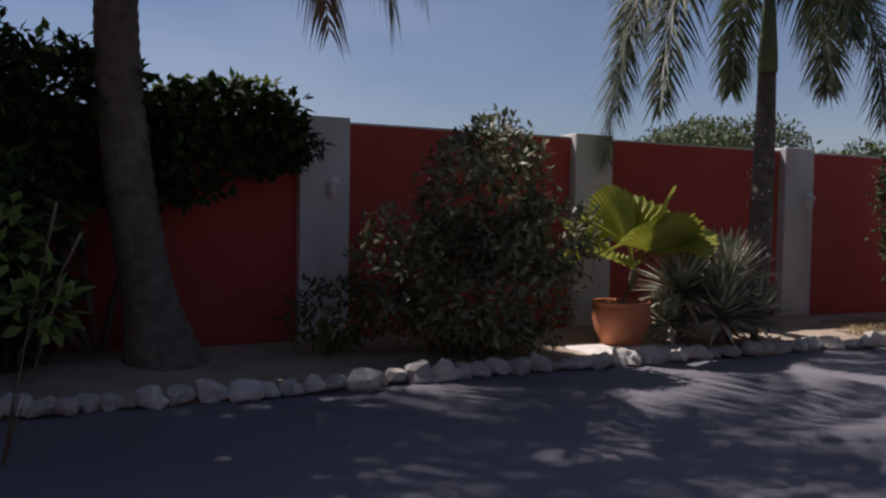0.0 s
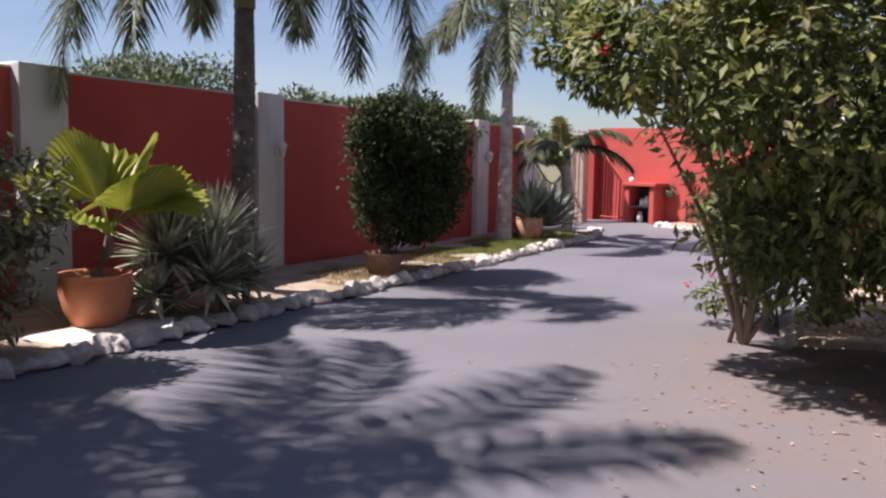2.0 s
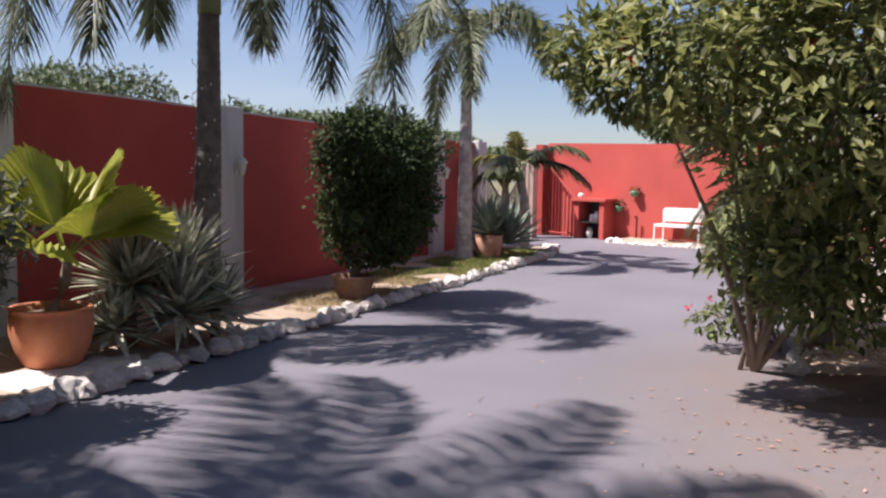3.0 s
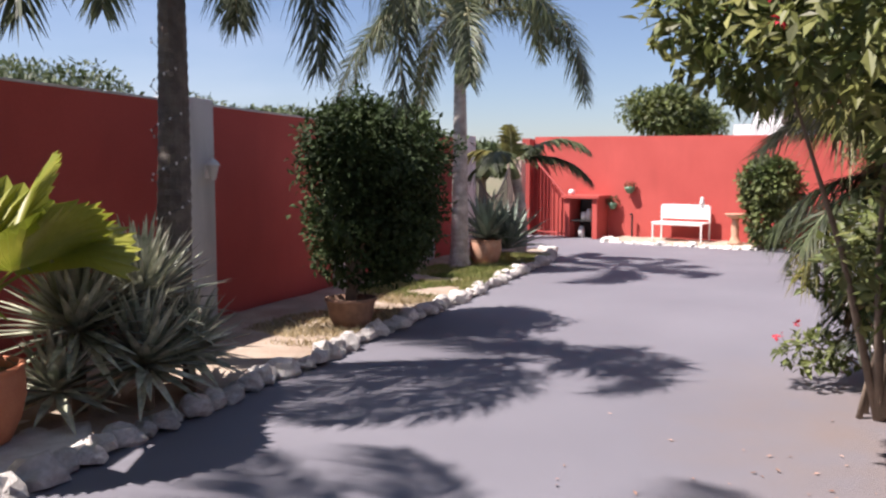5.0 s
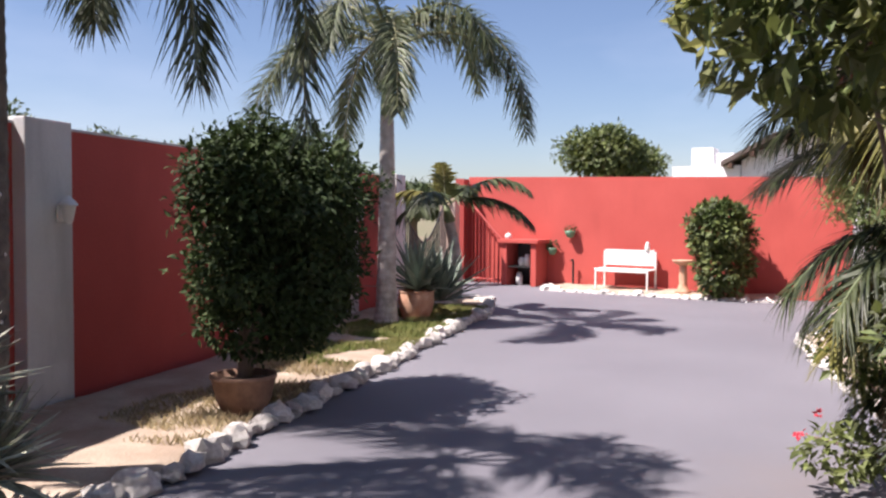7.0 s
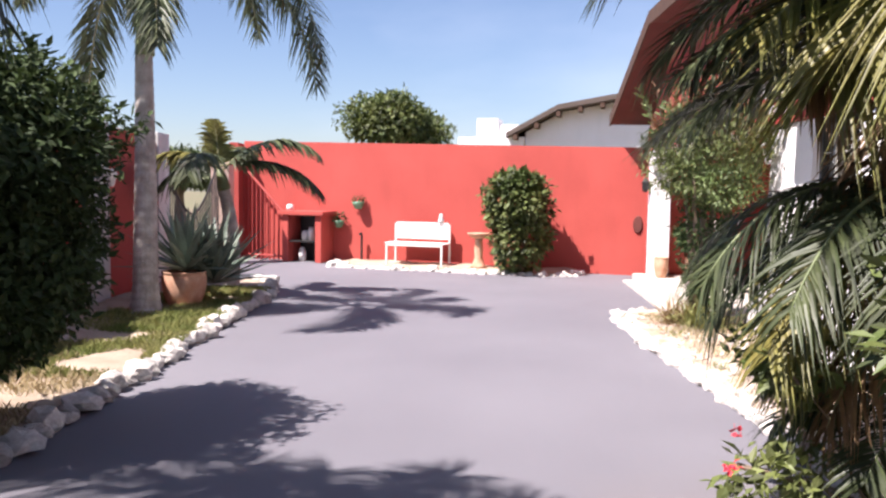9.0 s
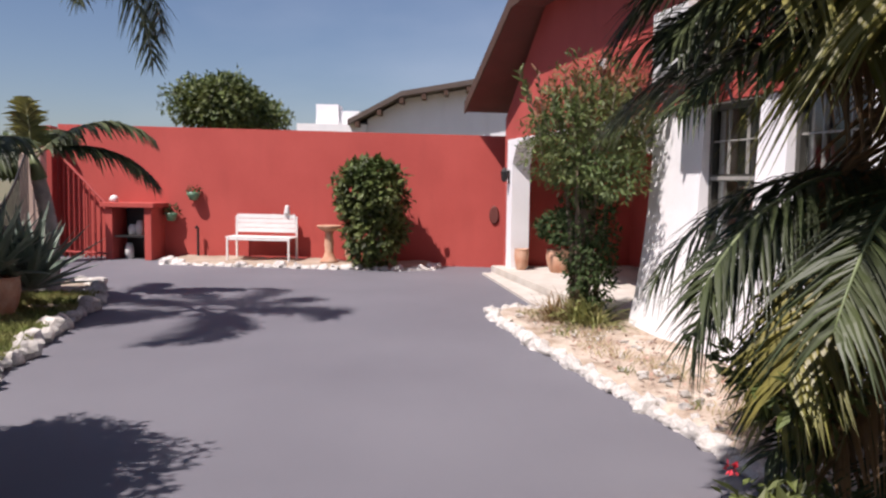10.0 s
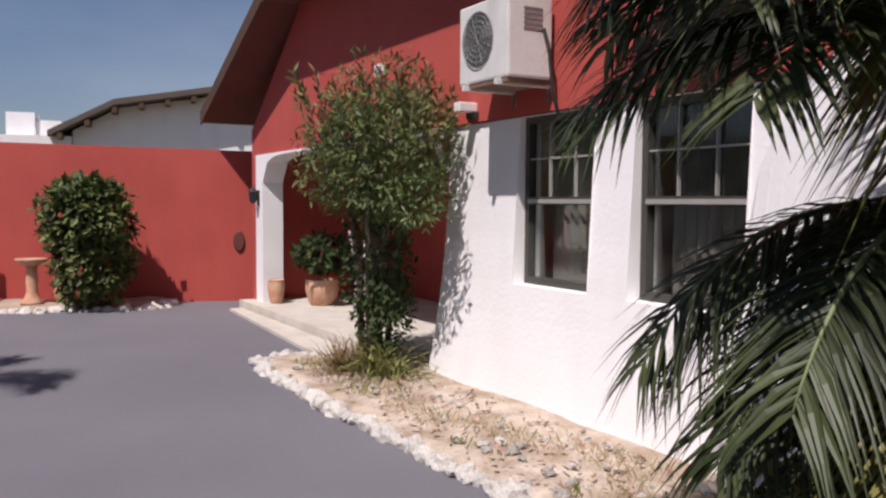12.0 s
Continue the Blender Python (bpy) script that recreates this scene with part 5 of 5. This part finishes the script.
def pump_house():
    t = thing("barbecue_niche", "small red masonry barbecue niche with a slab top", "barbecue")
    m = MB @ Matrix.Translation((8.18, 0, 0))
    def add(name, a, b, ma, bevel=0.012):
        g = Geo()
        g.box(a, b, m)
        part(name, g, ma, t, bevel=bevel)
    add("side_wall", (-0.46, 0.003, 0.0), (-0.32, 0.55, 0.98), M_RED)
    add("side_wall", (0.32, 0.003, 0.0), (0.46, 0.55, 0.98), M_RED)
    add("back_panel", (-0.315, 0.003, 0.0), (0.315, 0.04, 0.98), M_DARK, 0)
    add("slab_top", (-0.54, 0.004, 0.983), (0.54, 0.62, 1.07), M_RED)
    add("shelf", (-0.315, 0.06, 0.42), (0.315, 0.5, 0.45), M_IRON, 0)
    for x, z, h in ((-0.1, 0.45, 0.28), (0.12, 0.0, 0.3), (0.05, 0.45, 0.2)):
        g = Geo()
        g.lathe([(0.001, z), (0.07, z), (0.085, z + h * 0.6), (0.05, z + h), (0.001, z + h)], 14, m @ Vector((x, 0.3, 0)))
        part("canister", g, M_ACW, t, smooth=True)
    t2 = thing("garden_ornament", "white round ornament on the niche's slab", "ornament")
    g = Geo()
    g.lathe([(0.001, 0), (0.07, 0), (0.085, 0.06), (0.06, 0.12), (0.001, 0.14)], 16, m @ Vector((0.42, 0.3, 1.07)))
    part("body", g, M_LAMPG, t2, smooth=True)
    t3 = thing("wall_planter", "green glazed planter fixed on the red wall", "planter")
    for s, z, r in ((-1.1, 1.12, 0.13), (-0.65, 0.72, 0.12)):
        g = Geo()
        g.lathe([(0.001, 0), (0.5 * r, 0.01), (0.9 * r, 0.1), (r, 0.16), (0.85 * r, 0.16), (0.7 * r, 0.1)], 18, m @ Vector((s, 0.13, z)))
        pot = part("pot", g, M_ORN, t3, smooth=True)
        g = Geo()
        foliage(g, m @ Vector((s, 0.13, z + 0.2)), (0.13, 0.13, 0.1), 60, 0.08)
        part("leaves", g, M_LEAF_DK, pot)
    # thin dark upright, drawn as a bent tube
    t4 = thing("dark_upright", "thin dark upright with a bent top by the wall", "pipe")
    g = Geo()
    q = MB @ Vector((7.0, 0.12, 0.03))
    g.tube([q, q + Vector((0, 0, 0.55)), q + Vector((-0.03, 0, 0.6)), q + Vector((-0.09, 0, 0.58))], [0.025, 0.025, 0.022, 0.018], 8)
    part("pipe", g, M_IRON, t4)


pump_house()


def wall_lamp(s):
    t = thing("wall_lamp", "small white lantern on the pillar", "lamp", "lanterns on the pillars")
    m = MW @ Matrix.Translation((s + 0.36, 0.0, 1.62))
    g = Geo()
    g.box((-0.035, 0.002, -0.08), (0.035, 0.02, 0.06), m)
    part("back_plate", g, M_LAMPG, t, bevel=0.005)
    g = Geo()
    c = m @ Vector((0, 0.09, 0))
    g.lathe([(0.02, -0.1), (0.035, -0.07), (0.055, 0.03), (0.058, 0.05)], 12, c)
    part("glass", g, M_LAMPG, t, smooth=True)
    g = Geo()
    g.lathe([(0.075, 0.05), (0.07, 0.065), (0.03, 0.11), (0.001, 0.13)], 12, c)
    part("cap", g, M_LAMPG, t, smooth=True)


for s in (3.33, 9.9, -3.29):
    wall_lamp(s)


def fairy_lights():
    t = thing("fairy_lights", "string of small clear bulbs wound round the palm trunk", "string lights")
    g = Geo()
    g.lathe([(0.001, -0.014), (0.010, 0), (0.001, 0.014)], 6)
    first = part("bulb", g, M_LAMPG, t)
    for i in range(46):
        z = 0.7 + 0.042 * i
        a = i * 0.75
        r = 0.165 - 0.02 * z
        ob = first if i == 0 else new("bulb", first.data)
        ob.parent = t
        ob.location = (2.935 + r * math.cos(a), 8.83 + r * math.sin(a), z)
    g = Geo()
    g.tube([(2.935 + (0.16 - 0.02 * z) * math.cos(a), 8.83 + (0.16 - 0.02 * z) * math.sin(a), z) for z, a in ((0.7 + 0.042 * k / 4, 0.75 * k / 4) for k in range(184))], [0.003] * 184, 4)
    part("wire", g, M_DARK, t)


fairy_lights()


def porch_things():
    for s, n_, r, h, lab in ((4.15, -0.6, 0.24, 0.36, "terracotta planter with a leafy plant on the porch"), (4.6, -0.08, 0.12, 0.34, "small terracotta jar beside the porch post")):
        p = MH @ Vector((s, n_, 0.13))
        round_pot((p.x, p.y, 0.13), r, h, M_TERRA2, lab)
        if r > 0.2:
            bush("porch_plant", "leafy green plant in a porch planter", (p.x, p.y, 0.45), [((p.x, p.y, 0.86), (0.45, 0.4, 0.26), 600)], M_LEAF_DK, 0.13, [(p.x, p.y, 0.9), (p.x + 0.15, p.y, 0.8)], 0.015, 0.5, "plant")
    t = thing("plant_stand", "wrought iron plant stand on the porch", "plant stand")
    c = MH @ Vector((2.5, -0.5, 0.13))
    for k in range(3):
        a = k * 2.09
        g = Geo()
        g.tube([c + Vector((0.16 * math.cos(a), 0.16 * math.sin(a), 0)), c + Vector((0.1 * math.cos(a), 0.1 * math.sin(a), 0.5)), c + Vector((0.2 * math.cos(a), 0.2 * math.sin(a), 1.1))], [0.012] * 3, 6)
        part("leg", g, M_WOODW, t)
    g = Geo()
    g.lathe([(0.001, 0.68), (0.24, 0.68), (0.24, 0.7), (0.001, 0.7)], 20, c)
    part("top", g, M_IRON, t)


porch_things()

# ---- stones and small ground cover ----
stone_row("stone_edging", STONE_LINE, "row of rough pale coral stones edging the bed", (0.14, 0.27), STONES, 0.05, 0.88)
stone_row("stone_kerb", KERB_R, "low whitewashed stone kerb along the house bed", (0.11, 0.2), STONES_W, 0.025, 0.72, 0.005)
stone_row("stone_edging", BED_B, "flat whitewashed stones edging the back bed", (0.14, 0.3), STONES_W, 0.06, 0.85, -0.03)
t = thing("stone_slab", "flat pale limestone slab under the terracotta pot", "stone slab")
part("slab", slab([(0.85, 7.0), (1.75, 7.32), (1.9, 7.75), (1.5, 8.1), (0.8, 7.95), (0.6, 7.4)], 0.0, 0.085), M_STONEW, t, bevel=0.02)
rubble = tagged(new("rubble"), "pale coral rubble scattered on the house bed", "stones")
for i in range(120):
    s, n_ = rnd(-6.3, 0.3), rnd(0.35, 1.2)
    p = MH @ Vector((s, n_, 0.085))
    w = rnd(0.03, 0.11)
    ob = new("stone", random.choice(STONES if i % 3 else STONES_W))
    ob.parent = rubble
    ob.matrix_basis = Matrix.Translation((p.x, p.y, 0.08)) @ Euler((rnd(-0.4, 0.4), rnd(-0.4, 0.4), rnd(0, 6))).to_matrix().to_4x4() @ Matrix.Diagonal((w, w * rnd(0.6, 1), w * rnd(0.4, 0.7), 1))


def blades(name, label, spots, material, height, width):
    g = Geo()
    for x, y, z in spots:
        az = rnd(0, 6.28)
        g.blade(Vector((x, y, z)), Vector((0.5 * math.cos(az), 0.5 * math.sin(az), 1)), Vector((math.sin(az), -math.cos(az), 0.2)), rnd(*height), width, rnd(0, 0.4), 2)
    ob = part(name, g, material)
    return tagged(ob, label, "grass", "", "stuff")


def in_bed(s0, s1, n0, n1, count, z=0.08):
    out = []
    while len(out) < count:
        s, n_ = rnd(s0, s1), rnd(n0, n1)
        p = W0 + WU * s + WN * n_
        if noise.noise(Vector((p.x * 1.1, p.y * 1.1, 5))) > -0.15:
            out.append((p.x, p.y, z))
    return out


blades("grass", "short patchy green lawn between the stones and the wall", in_bed(5.8, 11.6, 0.5, 1.85, 15000), M_GRASS, (0.05, 0.11), 0.018)
blades("dry_grass", "dry straw-coloured grass on the sandy bed", in_bed(2.8, 6.6, 0.7, 1.75, 5000), M_STRAW, (0.04, 0.1), 0.013)

HOUSE_BED = [tuple(MH @ Vector((rnd(-6.2, 0.6), 0.3 + 0.85 * random.random(), 0.08))) for _ in range(3000)]
blades("bed_straw", "thin dry straw lying over the house bed", [p for p in HOUSE_BED if noise.noise(Vector((p[0] * 1.6, p[1] * 1.6, 2))) > 0.12], M_STRAW, (0.04, 0.12), 0.011)
blades("bed_weeds", "patchy green weeds in the house bed", [p for p in HOUSE_BED if noise.noise(Vector((p[0] * 1.3, p[1] * 1.3, 9))) > 0.33], M_GRASS, (0.03, 0.09), 0.014)


def litter():
    g = Geo()
    for i in range(300):
        p = Vector((4.0 + random.gauss(0, 0.8), 3.2 + random.gauss(0, 0.9), 0.006))
        a = rnd(0, 6.28)
        k = rnd(0.015, 0.05)
        g.leaf(p, Vector((math.cos(a), math.sin(a), rnd(0, 0.3))).normalized(), Vector((0, 0, 1)), k, k * 0.5)
    tagged(part("fallen_leaves", g, M_LITTER), "scattered fallen leaves and petals on the asphalt", "leaf litter", "", "stuff")
    g = Geo()
    for i in range(900):
        p = MH @ Vector((rnd(-6.5, 0.4), rnd(0.3, 1.25), 0.10))
        a = rnd(0, 6.28)
        k = rnd(0.02, 0.07)
        g.leaf(p, Vector((math.cos(a), math.sin(a), rnd(0, 0.5))).normalized(), Vector((0, 0, 1)), k, k * 0.5)
    tagged(part("bed_litter", g, M_LITTER), "dead leaves strewn over the house bed", "leaf litter", "", "stuff")


litter()


# ---- beyond the walls ----
def far_tree(at, h, r, n, size, label, material=M_LEAF_FAR, name="tree"):
    x, y = at
    t = thing(name, label, "tree")
    g = Geo()
    tops = [(x + r * rnd(-0.5, 0.5), y + r * rnd(-0.5, 0.5), h * rnd(0.65, 0.9)) for _ in range(5)]
    g.tube([(x, y, 0), (x, y, h * 0.45)], [0.16 + h * 0.02, 0.1 + h * 0.01], 9)
    branches(g, (x, y, h * 0.4), tops, 0.09, 0.02)
    part("trunk", g, M_TWIG, t)
    g = Geo()
    for k in range(7):
        c = (x + r * rnd(-0.5, 0.5), y + r * rnd(-0.5, 0.5), h * rnd(0.6, 0.85))
        foliage(g, c, (r * rnd(0.4, 0.6), r * rnd(0.4, 0.6), h * rnd(0.13, 0.2)), n // 7, size, 0.4)
    part("crown", g, material, t)


far_tree((24.6, 18.2), 4.4, 2.0, 15000, 0.17, "round dense green tree beyond the back wall", M_LEAF_MD)
for x, y, h, r in ((10, 38, 5.2, 4.5), (2, 40, 4.2, 4), (17, 42, 5.0, 5), (24, 44, 5.2, 5), (-6, 36, 3.6, 4), (15, 30, 4.2, 3.2), (22, 34, 4.6, 4), (30, 40, 4.6, 5), (6.5, 27, 4.2, 2.4), (23, 25.5, 2.9, 2.4)):
    far_tree((x, y), h * (1.3 if x == 10 else 1.0), r, 7000, 0.28, "hazy green tree beyond the garden wall")


def far_house():
    t = thing("neighbour_house", "white neighbouring house with a dark low-pitched roof", "house")
    m = basis(Vector((26.2, 12.9, -0.15)), Vector((0.25, -0.968, 0)).normalized(), Vector((-0.968, -0.25, 0)).normalized())
    g = Geo()
    prof = [(-1.6, 0), (12, 0), (12, 5.45), (1.7, 4.42), (-0.5, 4.05), (-1.6, 3.45)]
    k = len(prof)
    g.add([m @ Vector((s, 0, z)) for s, z in prof] + [m @ Vector((s, -6, z)) for s, z in prof],
          [tuple(reversed(range(k))), tuple(range(k, 2 * k))] + [(i, (i + 1) % k, k + (i + 1) % k, k + i) for i in range(k)])
    part("wall", g, M_WHITE, t)
    g = Geo()
    prof = [(-2.1, 3.26), (-0.6, 4.06), (1.7, 4.46), (12.5, 5.5), (12.5, 5.64), (1.7, 4.6), (-0.6, 4.2), (-2.1, 3.4)]
    k = len(prof)
    g.add([m @ Vector((s, 0.6, z)) for s, z in prof] + [m @ Vector((s, -6.4, z)) for s, z in prof],
          [tuple(reversed(range(k))), tuple(range(k, 2 * k))] + [(i, (i + 1) % k, k + (i + 1) % k, k + i) for i in range(k)])
    part("roof", g, M_ROOF, t)
    for i in range(8):
        s = -1.9 + i * 0.62
        z = 3.26 + (s + 2.1) * 0.533 if s < -0.6 else 4.06 + (s + 0.6) * 0.174
        g = Geo()
        g.box((s, 0.02, z - 0.16), (s + 0.12, 0.58, z - 0.01), m)
        part("rafter_end", g, M_WOODB, t)
    g = Geo()
    g.box((-3.6, -1.5, 0), (-1.62, 0.2, 3.3), m)
    g.box((-3.15, -1.3, 3.3), (-2.5, -0.4, 3.9), m)
    g.box((-2.5, -1.3, 3.3), (-1.9, -0.5, 3.72), m)
    part("wall", g, M_WHITE, t, "white parapet block")


far_house()
# tree out of view, added to shade the left foreground
far_tree((-6.3, 4.5), 6.4, 3.2, 14000, 0.2, "broad shade tree added out of view", M_LEAF_DK)
# unseen trees added behind the start to cut sky light on the north wall
for x, y, h, r in ((-7.2, -0.6, 7.0, 3.6), (-3.4, -5.2, 7.5, 3.8), (1.8, -5.0, 7.0, 3.6)):
    far_tree((x, y), h, r, 9000, 0.26, "broad shade tree added out of view", M_LEAF_DK)
g = Geo()
p = W0 + WU * 14.5 - WN * 9
g.box((-6, -0.2, 0), (22, 0, 1.9), basis(p, WU, WN))
structure("wall_street", g, M_WHITE, "white street wall beyond the gate", "wall")
